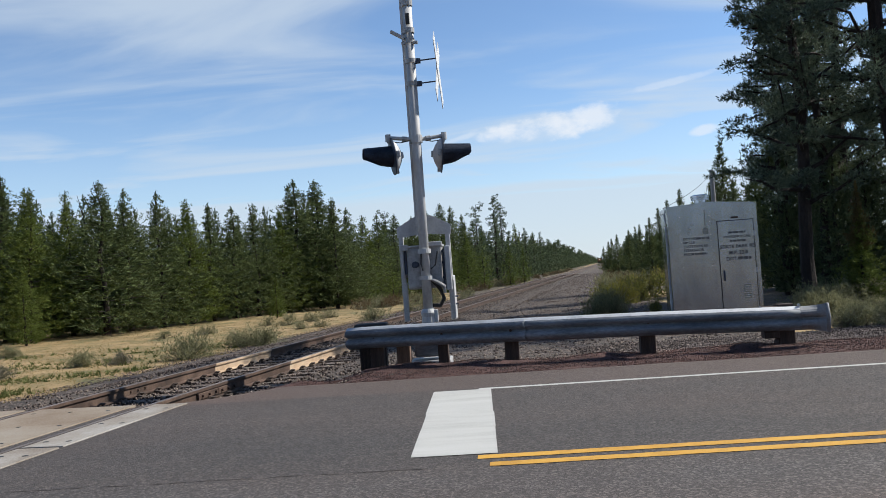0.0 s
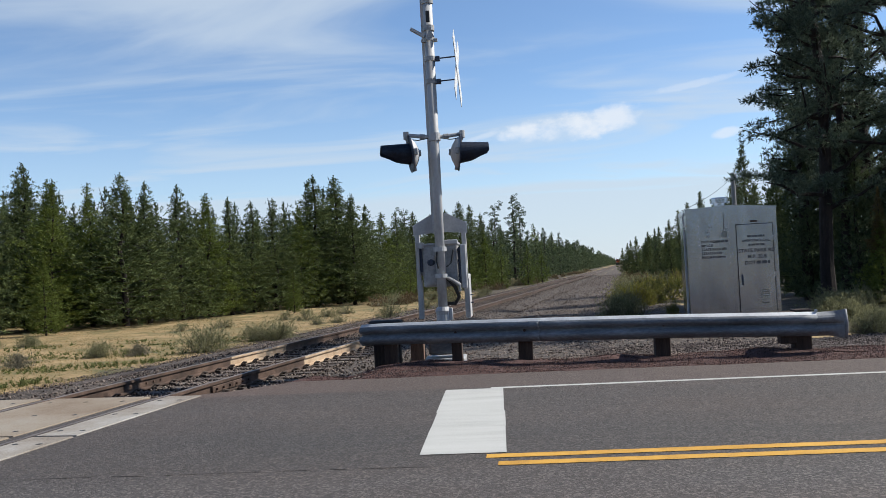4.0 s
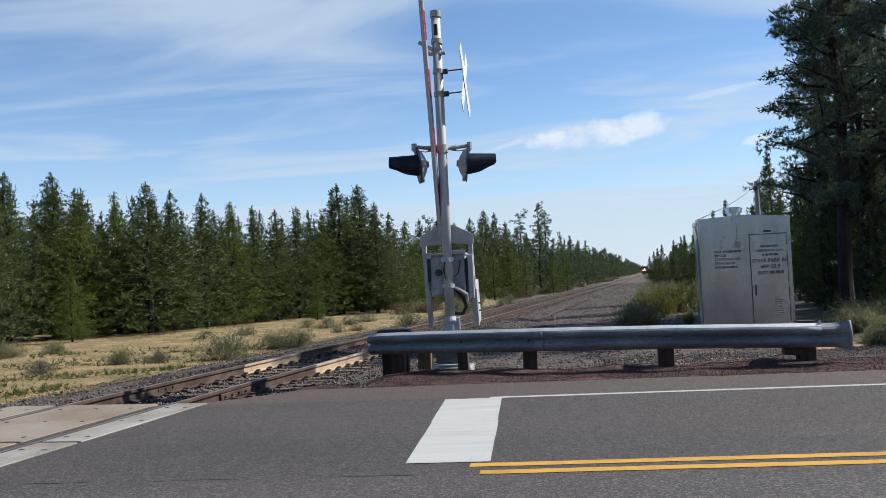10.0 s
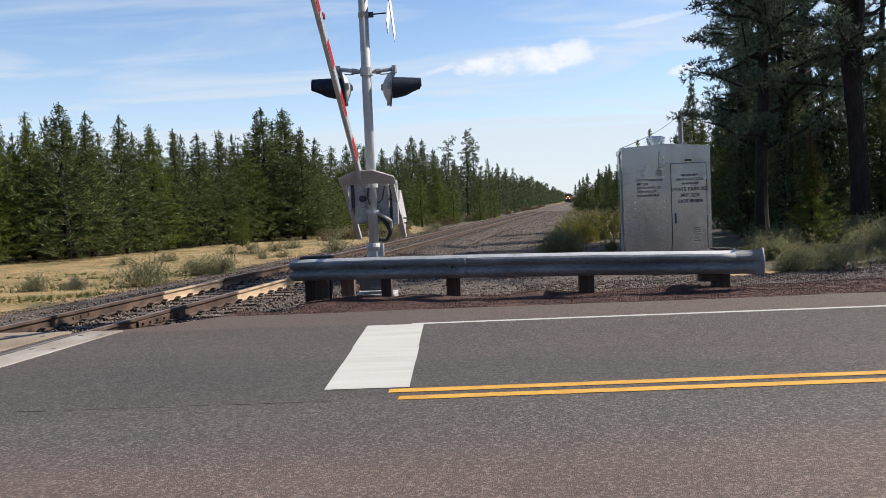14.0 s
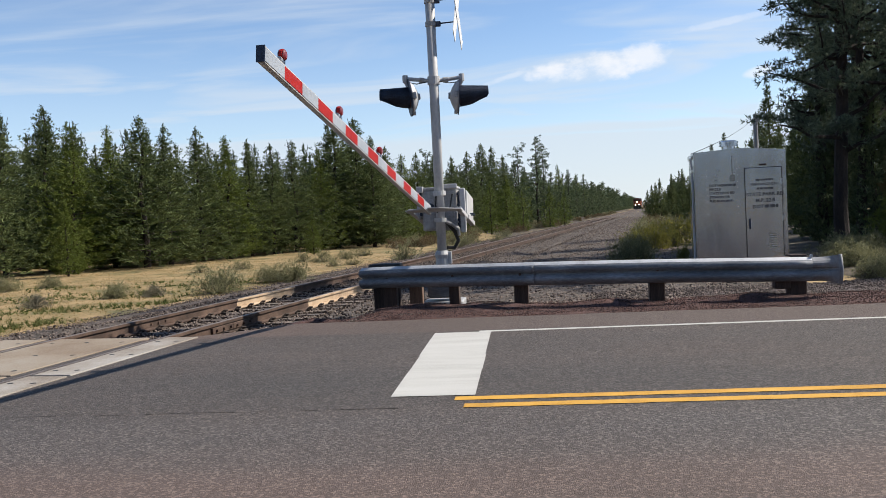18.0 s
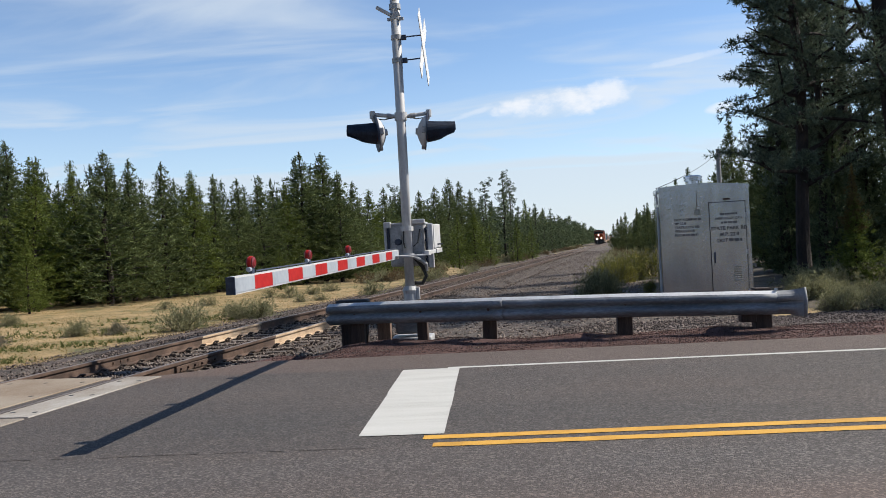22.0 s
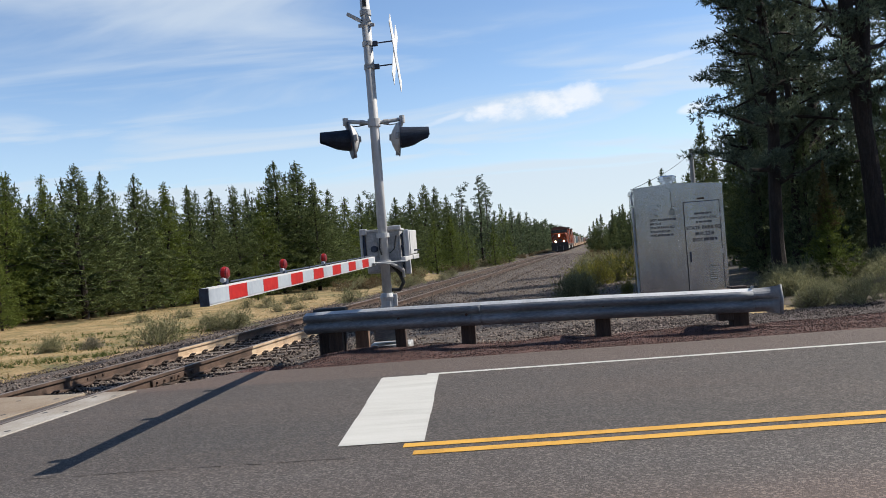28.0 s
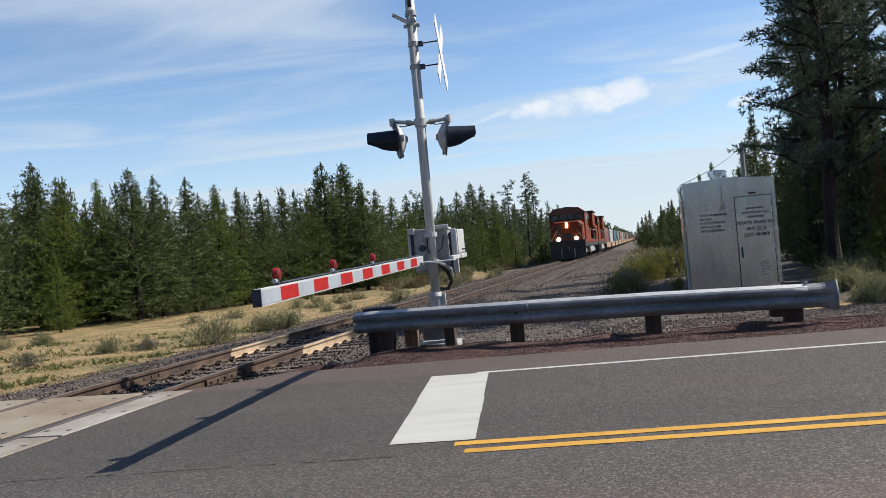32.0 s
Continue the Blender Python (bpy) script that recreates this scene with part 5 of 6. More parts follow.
def build_left_wood():
    kinds = [conifer(10 + k, h=7.0, r=r, clear=c, mat=mt, per=p, tufts=tf + 5, tuft=0.135, k=6) for k, (r, c, mt, p, tf) in enumerate((
        (2.0, 0.02, NEEDLE, 14, 8), (1.85, 0.02, NEEDLE_YOUNG, 14, 8), (2.2, 0.02, NEEDLE, 15, 8), (1.6, 0.03, NEEDLE, 12, 7), (1.4, 0.05, NEEDLE_DARK, 12, 7)))]
    light = [conifer(20 + k, h=7.0, r=r, clear=c, mat=mt, per=9, levels=20, tufts=8, tuft=0.24, k=4, inside=300, core=0.22) for k, (r, c, mt) in enumerate(((1.9, 0.02, NEEDLE_FAR), (1.75, 0.02, NEEDLE_YOUNG), (2.1, 0.02, NEEDLE_FAR), (1.5, 0.05, NEEDLE_FAR), (1.3, 0.08, NEEDLE_DARK)))]
    G = "pines at the wood's edge"
    # direction, distance, top's rise per metre, kind, width
    edge = [(-0.70, 33, .155, 2, 1.1), (-0.655, 37, .150, 0, 1.0), (-0.596, 40, .146, 0, 1.15), (-0.565, 38, .125, 1, 1.1), (-0.557, 46, .125, 3, 0.9), (-0.515, 41, .118, 1, 0.9),
            (-0.475, 40, .127, 2, 1.25), (-0.445, 42, .116, 0, 1.0), (-0.406, 44, .110, 0, 1.1), (-0.372, 46, .098, 1, 1.0), (-0.345, 48, .092, 3, 1.0), (-0.318, 50, .086, 0, 1.15),
            (-0.292, 52, .088, 2, 1.1), (-0.262, 54, .078, 1, 1.0), (-0.243, 56, .111, 0, 1.25)]
    edge2 = [(-0.218, 58, .109, 2, 1.35), (-0.200, 56, .088, 3, 1.0), (-0.183, 62, .075, 0, 1.0), (-0.165, 66, .065, 1, 1.1), (-0.148, 70, .066, 0, 1.0), (-0.128, 74, .064, 2, 1.0),
             (-0.108, 78, .060, 0, 1.0), (-0.090, 86, .064, 0, 1.1), (-0.074, 92, .072, 2, 1.1), (-0.062, 95, .068, 0, 1.0), (-0.050, 96, .058, 3, 1.0), (-0.038, 104, .050, 0, 1.1), (0.006, 112, .056, 0, 1.1), (-0.02, 88, .036, 1, 1.0)]
    far = [(0.022, 128, .036, 0, 1.2), (0.035, 140, .028, 2, 1.2), (0.050, 156, .034, 0, 1.1), (0.058, 170, .031, 2, 1.1), (0.066, 190, .032, 0, 1.2), (0.073, 215, .024, 2, 1.2), (0.080, 245, .018, 0, 1.2), (0.086, 290, .015, 2, 1.3), (0.090, 340, .012, 0, 1.3)]
    rng = random.Random(4)
    for az, y, rise, k, wide in edge + edge2 + far:
        x, y, z = spot(az, y)
        x = min(x, track_x(y) - 7.5)
        hgt = (1.37 + rise * y - z) * 1.02
        s = hgt / 7.0
        w = s * wide * (1.36 if y < 60 else 1.4)
        plant("pine_tree", (kinds if y < 100 else light)[k], pose(x, y, z, 0, 0, rng.uniform(0, 360)), (w, w, s), ("young bright green pine at the edge of the wood" if k == 1 else "green pine tree standing in dry grass"), "pine tree", G)
    # a second line that closes the gaps between them
    for k in range(30):
        az = -0.76 + 0.0195 * k + rng.uniform(-0.006, 0.006)
        near = min(edge + edge2, key=lambda e: abs(e[0] - az))
        x, y, z = spot(az, near[1] + rng.uniform(6, 11))
        hgt = 1.37 + near[2] * rng.uniform(0.80, 0.97) * y - z
        s = hgt / 7.0
        plant("pine_tree", light[rng.choice((0, 2, 3, 0))], pose(x, y, z, 0, 0, rng.uniform(0, 360)), (s * 1.2, s * 1.2, s), "green pine tree in the second line of the wood", "pine tree", "pines in the wood")
    # low bright saplings in front
    for az, y, hgt in ((-0.575, 34, 3.3), (-0.272, 47, 2.2), (-0.105, 70, 3.3), (-0.066, 75, 4.6), (-0.03, 82, 3.8), (0.0, 92, 4.4), (0.016, 105, 4.2), (-0.135, 62, 2.4)):
        x, y, z = spot(az, y)
        s = hgt / 7
        plant("pine_sapling", (kinds if y < 60 else light)[1], pose(x, y, z, 0, 0, rng.uniform(0, 360)), (s * 1.2, s * 1.2, s), "yellow-green pine sapling in dry grass", "pine sapling", "saplings")
    # the wood behind the edge
    for row in range(3):
        y = 42.0 + row * 6
        while y < 330:
            depth = 3.5 + row * 4.5 + rng.uniform(-1.5, 1.5)
            # parallel to the track, set back from it
            x = track_x(y) - (15.5 - 7.0 * smooth(110, 190, y)) - depth
            if y < 60:
                x = min(x, -17.0 - depth)
            if x / y > -0.95:
                s = rng.uniform(0.72, 1.0) * (1.0 + 0.04 * row if y < 60 else 1.0 + min(0.5, (y - 60) * 0.005))
                k = rng.choice((0, 0, 2, 3, 4, 1))
                plant("pine_tree", light[k], pose(x, y, ground_z(x, y), 0, 0, rng.uniform(0, 360)), (s * 1.4, s * 1.4, s * 1.02), "green pine tree deep in the wood", "pine tree", "pines in the wood")
            y += rng.uniform(1.5, 2.8) * (1 + y / 80)
    # left flank in front of the camera's left edge
    for k in range(22):
        y = rng.uniform(40, 64)
        x = rng.uniform(-50, -26)
        s = rng.uniform(0.75, 1.05)
        plant("pine_tree", light[rng.choice((0, 2, 3, 4))], pose(x, y, ground_z(x, y), 0, 0, rng.uniform(0, 360)), (s * 1.35, s * 1.35, s), "green pine tree deep in the wood", "pine tree", "pines in the wood")
    # two tall old pines that stand above the rest by the track
    tall = old_pine(71, h=12.5, first=4.2, r=2.0, trunk=0.17, limbs_n=40, mat=NEEDLE_DARK, tuft=0.17, k=6, density=0.45)
    for az, y, rise in ((-0.033, 118, .072), (-0.013, 120, .080), (-0.006, 122, .070), (-0.135, 150, .072)):
        x, y, z = spot(az, y)
        s = (1.37 + rise * y - z) / 12.5
        plant("tall_pine", tall, pose(x, y, z, 0, 0, az * 5000), (s, s, s), "tall thin-crowned old pine beside the track", "pine tree", "tall pines")


def build_near_side_wood():
    """The wood on the near side of the road, which closes the place and shows only in reflections."""
    kinds = [conifer(90 + k, h=8.0, r=2.0, clear=0.03, mat=NEEDLE_FAR, per=7, levels=14, tufts=5, tuft=0.42, k=4, inside=200, core=0.24) for k in range(2)]
    rng = random.Random(33)
    for row in range(2):
        x = -62.0
        while x < 62:
            y = -17 - 6 * row + rng.uniform(-2, 2)
            s = rng.uniform(0.9, 1.35) * (1 + 0.15 * row)
            plant("pine_tree", kinds[rng.randrange(2)], pose(x, y, -0.06, 0, 0, rng.uniform(0, 360)), (s, s, s), "green pine tree on the near side of the road", "pine tree", "pines across the road")
            x += rng.uniform(2.6, 4.6)


def far_wood(name, x_of, y0, y1, rows, label):
    """Distant wood as one mesh of many small ragged crowns."""
    rng = np.random.default_rng(8)
    V, F, base = [], [], 0
    y = y0
    while y < y1:
        for r in range(rows):
            x = x_of(y, r) + rng.uniform(-2, 2)
            h = rng.uniform(5.5, 9.0)
            z0 = ground_z(x, y)
            n = 100
            t = rng.uniform(0.05, 1, n)
            a = rng.uniform(0, 2 * math.pi, n)
            rad = 1.7 * (1 - t) ** 0.8 * rng.uniform(0.5, 1.1, n)
            at = np.stack([x + rad * np.cos(a), y + rad * np.sin(a), z0 + h * t], 1)
            way = np.stack([np.cos(a), np.sin(a), 0.6 + 0 * a], 1)
            v, f = sprays(rng, at, way, np.full(n, 0.95), 3)
            V.append(v), F.append(f + base)
            base += len(v)
        y *= 1.0 + 0.014
    tagged(new(name, array_mesh(name, np.concatenate(V), np.concatenate(F), NEEDLE_FAR)), label, "wood", kind="stuff")


def build_right_wood():
    G = "old pines by the road"
    big = old_pine(31, h=21, first=5.0, r=3.8, trunk=0.30, fork=4.4, limbs_n=76, density=1.0, lean=(-1.0, 0))
    mid = old_pine(32, h=17, first=2.9, r=2.5, trunk=0.22, limbs_n=62, density=1.0)
    slim = old_pine(33, h=15, first=3.0, r=2.3, trunk=0.17, limbs_n=60, density=0.9)
    back = old_pine(34, h=17, first=3.6, r=3.0, trunk=0.22, limbs_n=44, density=0.75, tuft=0.21, k=5)
    rng = random.Random(9)
    for az, y, me, s, lab in ((0.425, 27.5, big, 1.0, "large dark old pine with a forked trunk"), (0.318, 28.5, mid, 1.0, "dark old pine with a bare lower trunk"), (0.338, 31, slim, 1.05, "dark slender old pine"),
                              (0.295, 33, slim, 0.93, "dark slender old pine"), (0.365, 35, mid, 1.1, "dark old pine with a bare lower trunk"), (0.50, 34, mid, 1.0, "dark old pine with a bare lower trunk"), (0.60, 29, big, 0.95, "large dark old pine with a forked trunk"),
                              (0.70, 31, mid, 1.05, "dark old pine with a bare lower trunk"), (0.33, 44, slim, 1.1, "dark slender old pine")):
        x, y, z = spot(az, y * 0.82)
        s *= 0.84
        plant("old_pine", me, pose(x, y, z, 0, 0, 0 if me is big and az < 0.45 else rng.uniform(0, 360)), (s, s, s), lab, "pine tree", G)
    # the wood goes on to the right and behind, and shades the shrubs
    # the last pine, at x 20, stands out of view, added for its shadow
    for x, y, me, s in ((15.9, 32.5, mid, 1.05), (14.0, 45.5, slim, 0.9), (30.0, 35.0, mid, 1.0), (17.8, 39.0, mid, 0.95), (20.0, 20.5, mid, 0.85)):
        plant("old_pine", back if me is mid else me, pose(x, y, ground_z(x, y), 0, 0, rng.uniform(0, 360)), (s, s, s), "dark old pine with a bare lower trunk", "pine tree", G)
    kinds = [conifer(50 + k, h=6.0, r=r, clear=0.03, mat=mt, per=12, levels=26, tufts=8, tuft=0.20, k=5) for k, (r, mt) in enumerate(((1.35, NEEDLE_FAR), (1.25, NEEDLE), (0.95, NEEDLE_RUST), (1.1, NEEDLE_YOUNG)))]
    # understorey between the trunks
    for az, y, hgt, k in ((0.30, 32, 5.0, 0), (0.285, 36, 6.2, 1), (0.325, 34, 4.4, 0), (0.35, 30, 5.4, 0), (0.385, 33, 6.0, 0), (0.445, 30, 5.6, 1), (0.50, 30, 6.0, 0), (0.58, 27, 5.5, 0), (0.345, 38, 6.8, 1), (0.43, 38, 7.0, 0), (0.37, 42, 7.0, 0), (0.31, 46, 7.5, 1), (0.27, 52, 7.0, 1), (0.40, 48, 8, 0), (0.64, 30, 6, 0), (0.7, 34, 7, 0)):
        x, y, z = spot(az, y * 0.84)
        s = hgt / 6 * 0.86
        plant("pine_tree", kinds[k], pose(x, y, z, 0, 0, rng.uniform(0, 360)), (s, s, s), "dark shaded pine among old trunks", "pine tree", "shaded pines")
    x, y, z = spot(0.372, 20.5)
    plant("pine_sapling", kinds[3], pose(x, y, z, 0, 0, 30), (0.50, 0.50, 0.36), "small green pine sapling with a browned top", "pine sapling", "")
    plant("pine_sapling", kinds[2], pose(x, y + 0.05, z + 1.15, 0, 0, 80), (0.28, 0.28, 0.27), "browned upper part of a small pine", "pine sapling", "")
    # trees beyond the cabinet and along the track's right side
    green = [conifer(60 + k, h=7.0, r=1.5, clear=0.03, mat=NEEDLE, per=13, levels=28, tufts=8, tuft=0.22, k=5) for k in range(2)]
    for az, y, rise in ((0.121, 96, .024), (0.134, 88, .028), (0.146, 80, .033), (0.157, 74, .040), (0.112, 120, .017), (0.192, 70, .069), (0.178, 78, .058), (0.239, 62, .118), (0.228, 66, .085), (0.25, 58, .075), (0.168, 84, .050), (0.206, 75, .055), (0.265, 55, .07), (0.107, 170, .012), (0.116, 140, .020), (0.2, 90, .05), (0.22, 85, .06)):
        x, y, z = spot(az, y)
        s = (1.37 + rise * y - z) / 7.0
        w = s * 1.25
        plant("pine_tree", green[int(y) % 2], pose(x, y, z, 0, 0, rng.uniform(0, 360)), (w, w, s), "green pine tree beside the track", "pine tree", "pines right of the track")


def build_right_rows():
    """The wood's edge along the right side of the track, farther off."""
    light = [conifer(80 + k, h=7.0, r=1.8, clear=0.02, mat=NEEDLE_FAR, per=8, levels=16, tufts=6, tuft=0.34, k=4, inside=240, core=0.22) for k in range(2)]
    rng = random.Random(21)
    for row in range(2):
        y = 105.0 + 6 * row
        while y < 270:
            x = track_x(y) + 10.5 + row * 5 + rng.uniform(-1.2, 1.2)
            s = rng.uniform(0.6, 0.85) * (1 + 0.12 * row)
            plant("pine_tree", light[rng.randrange(2)], pose(x, y, ground_z(x, y), 0, 0, rng.uniform(0, 360)), (s, s, s), "green pine tree beside the track", "pine tree", "pines right of the track")
            y += rng.uniform(3.0, 5.5) * (1 + y / 250)


def build_shrubs():
    kinds = {"sage": [shrub(5 + k, 0.55, 0.6, 1380, tuft=0.085) for k in range(4)], "rabbit": [shrub(15 + k, 0.6, 0.75, 1380, mat=RABBIT, tuft=0.085) for k in range(2)], "weed": [shrub(35 + k, 0.6, 0.5, 720, mat=WEED, tuft=0.08) for k in range(2)], "grey": [shrub(25 + k, 0.42, 0.45, 966, mat=GREYBUSH, tuft=0.07) for k in range(2)]}
    far = {k: [shrub(45 + n, 0.58, 0.6, 276, mat=mt, tuft=0.14, k=4) for n in range(2)] for k, mt in (("sage", SAGE), ("rabbit", RABBIT), ("weed", WEED), ("grey", GREYBUSH))}
    lab = {"weed": "low brown dry weeds beside the track", "sage": "olive green sagebrush in dry grass", "rabbit": "yellow-flowered rabbitbrush on gravelly ground", "grey": "grey leafless low shrub in dry grass"}
    rng = random.Random(3)

    def put(kind, x, y, s, sz=None):
        plant("shrub", rng.choice((kinds if y < 32 else far)[kind]), pose(x, y, ground_z(x, y), 0, 0, rng.uniform(0, 360)), (s * 1.1, s * 1.1, sz or s * 0.85), lab[kind], "shrub", kind + " shrubs", ("branchwork", "foliage"))
    # the ones that stand out in the dry field
    for az, y, kind, s in ((-0.515, 22.0, "sage", 0.95), (-0.468, 22.2, "grey", 1.0), (-0.388, 22.0, "sage", 1.5), (-0.62, 19.5, "grey", 1.1), (-0.300, 25.0, "sage", 1.35), (-0.327, 25.3, "sage", 1.1), (-0.262, 37, "sage", 1.5), (-0.285, 38, "sage", 1.2), (-0.235, 39, "sage", 1.4), (-0.215, 42, "sage", 1.5), (-0.165, 33, "sage", 1.5),
                           (-0.250, 33, "sage", 0.85), (-0.226, 33.5, "sage", 0.75), (-0.36, 34, "sage", 1.0), (-0.41, 33, "sage", 0.8), (-0.12, 38, "sage", 1.4), (-0.10, 47, "sage", 1.4), (-0.66, 26, "sage", 1.2), (-0.60, 27, "sage", 0.9), (-0.72, 26, "sage", 1.2), (-0.06, 50, "sage", 1.3), (-0.05, 60, "sage", 1.6)):
        x, y, z = spot(az, y)
        put(kind, x, y, s * (0.72 if y < 35 else 0.52), s * (0.64 if y < 35 else 0.52))
    for k in range(26):
        y = 58 + 90 * rng.random()
        d = -5.5 - 8.5 * rng.random()
        put("sage", track_x(y) + d, y, rng.uniform(0.7, 1.5))
    # right of the track, by the cabinet
    for az, y, kind, s, tall in ((0.080, 23.2, "sage", 0.62, 0.95), (0.090, 23.6, "sage", 0.75, 1.0), (0.103, 24.0, "sage", 0.80, 1.15), (0.148, 24.0, "rabbit", 0.36, 0.60), (0.096, 29.0, "rabbit", 0.9, 0.9), (0.108, 30.5, "rabbit", 1.0, 1.1), (0.122, 31.0, "rabbit", 0.9, 0.9),
                                 (0.136, 33.0, "rabbit", 0.9, 0.9), (0.118, 34, "rabbit", 1.3, 1.3), (0.150, 36, "rabbit", 1.5, 1.3), (0.108, 42, "sage", 1.2, 1.0), (0.135, 44, "rabbit", 1.5, 1.3), (0.105, 50, "sage", 1.3, 1.1), (0.110, 60, "sage", 1.4, 1.2), (0.106, 72, "sage", 1.4, 1.2), (0.13, 55, "sage", 1.6, 1.4), (0.15, 60, "sage", 1.8, 1.5), (0.16, 50, "rabbit", 1.6, 1.4)):
        x, y, z = spot(az, y)
        put(kind, x, y, s, tall)
    for k in range(92):
        y = rng.uniform(15.2, 22.5)
        az = rng.uniform(0.345 if y < 18 else 0.305, 0.68)
        x, y, z = spot(az, y)
        put(rng.choice(("sage", "sage", "sage", "sage", "grey", "grey")), x, y, rng.uniform(0.4, 0.8) if y < 17.5 else rng.uniform(0.5, 1.05))
    for k in range(90):
        y = 55 + 130 * rng.random() ** 1.6
        put(rng.choice(("weed", "weed", "sage")), track_x(y) + rng.uniform(6.0, 10.5), y, rng.uniform(0.8, 1.4))
    for k in range(110):
        y = 50 + 240 * rng.random() ** 1.4
        put(rng.choice(("weed", "weed", "sage")), track_x(y) - rng.uniform(4.0, 8.5), y, rng.uniform(0.7, 1.3))


def build_debris():
    """Pale broken boards lying beside the cabinet."""
    rng = random.Random(5)
    for x, y, L, turn in ((2.95, 20.3, 0.9, 20), (3.2, 21.0, 0.8, -15), (2.72, 21.2, 0.55, 60), (3.05, 21.9, 1.0, 5), (2.5, 20.6, 0.5, -35)):
        t = thing("weathered_board", pose(x, y, ground_z(x, y) + 0.06, 0, rng.uniform(-4, 4), turn), "pale weathered board lying on gravel", "board", "boards on the gravel")
        part("plank", box(-L / 2, L / 2, -0.09, 0.09, -0.02, 0.03, 0.006), BOARD, t)


def build_grass():
    """Dry grass tufts over the field, joined."""
    rng = np.random.default_rng(12)
    n = 90000
    y = 13.0 + 32 * rng.uniform(0, 1, n) ** 1.3
    x = track_x(y) - 3.6 - rng.uniform(0, 1, n) ** 1.2 * (12 + y * 0.45)
    thick = np.array([noise.noise((a * 0.55, b * 0.55, 7)) + 0.5 * noise.noise((a * 1.7, b * 1.7, 2)) for a, b in zip(x, y)]) > rng.uniform(-0.75, 0.55, n)
    x, y = x[thick], y[thick]
    n = len(x)
    z = np.array([ground_z(a, b) for a, b in zip(x, y)])
    at = np.stack([x, y, z - 0.01], 1)
    v, f = sprays(rng, at, np.tile((0, 0, 1.1), (n, 1)), rng.uniform(0.016, 0.055, n) * (1 + 0.6 * (rng.uniform(0, 1, n) > 0.97)), 3)
    tagged(new("dry_grass", array_mesh("dry_grass", v, f, STRAW)), "short dry yellow grass tufts", "grass", kind="stuff")


def build_weeds():
    """Low green weeds in loose patches on the field beside the ballast."""
    rng = np.random.default_rng(14)
    n = 9000
    y = 12.5 + 15 * rng.uniform(0, 1, n) ** 1.1
    x = track_x(y) - 4.4 - rng.uniform(0, 1, n) ** 1.3 * (6 + y * 0.28)
    patch = np.array([noise.noise((a * 0.42, b * 0.6, 21)) + 0.5 * noise.noise((a * 1.5, b * 1.5, 5)) for a, b in zip(x, y)]) > 0.10 + rng.uniform(-0.15, 0.2, n)
    x, y = x[patch], y[patch]
    z = np.array([ground_z(a, b) for a, b in zip(x, y)])
    v, f = sprays(rng, np.stack([x, y, z], 1), np.tile((0, 0, 0.7), (len(x), 1)), rng.uniform(0.03, 0.11, len(x)), 6, wide=0.14)
    tagged(new("green_weeds", array_mesh("green_weeds", v, f, GREEN_WEED)), "low green weeds in patches on sandy soil", "weeds", kind="stuff")


def stones(name, seed, n, place, size, mat, label):
    """Loose angular stones strewn over a surface, joined into one mesh."""
    rng = np.random.default_rng(seed)
    dirs = np.array([(1, 0, 0), (-1, 0, 0), (0, 1, 0), (0, -1, 0), (0, 0, 1), (0, 0, -1)], float)
    tri = np.array([(0, 2, 4), (2, 1, 4), (1, 3, 4), (3, 0, 4), (2, 0, 5), (1, 2, 5), (3, 1, 5), (0, 3, 5)])
    c = place(rng, n)
    s = rng.uniform(size[0], size[1], (n, 1, 1)) * rng.uniform(0.55, 1.15, (n, 6, 1))
    q = rng.normal(0, 1, (n, 3, 3))
    q, _ = np.linalg.qr(q)
    v = (dirs[None] * s) @ q + c[:, None, :]
    f = (tri[None] + 6 * np.arange(n)[:, None, None]).reshape(-1, 3)
    tagged(new(name, array_mesh(name, v.reshape(-1, 3), f, mat)), label, "stones", kind="stuff")


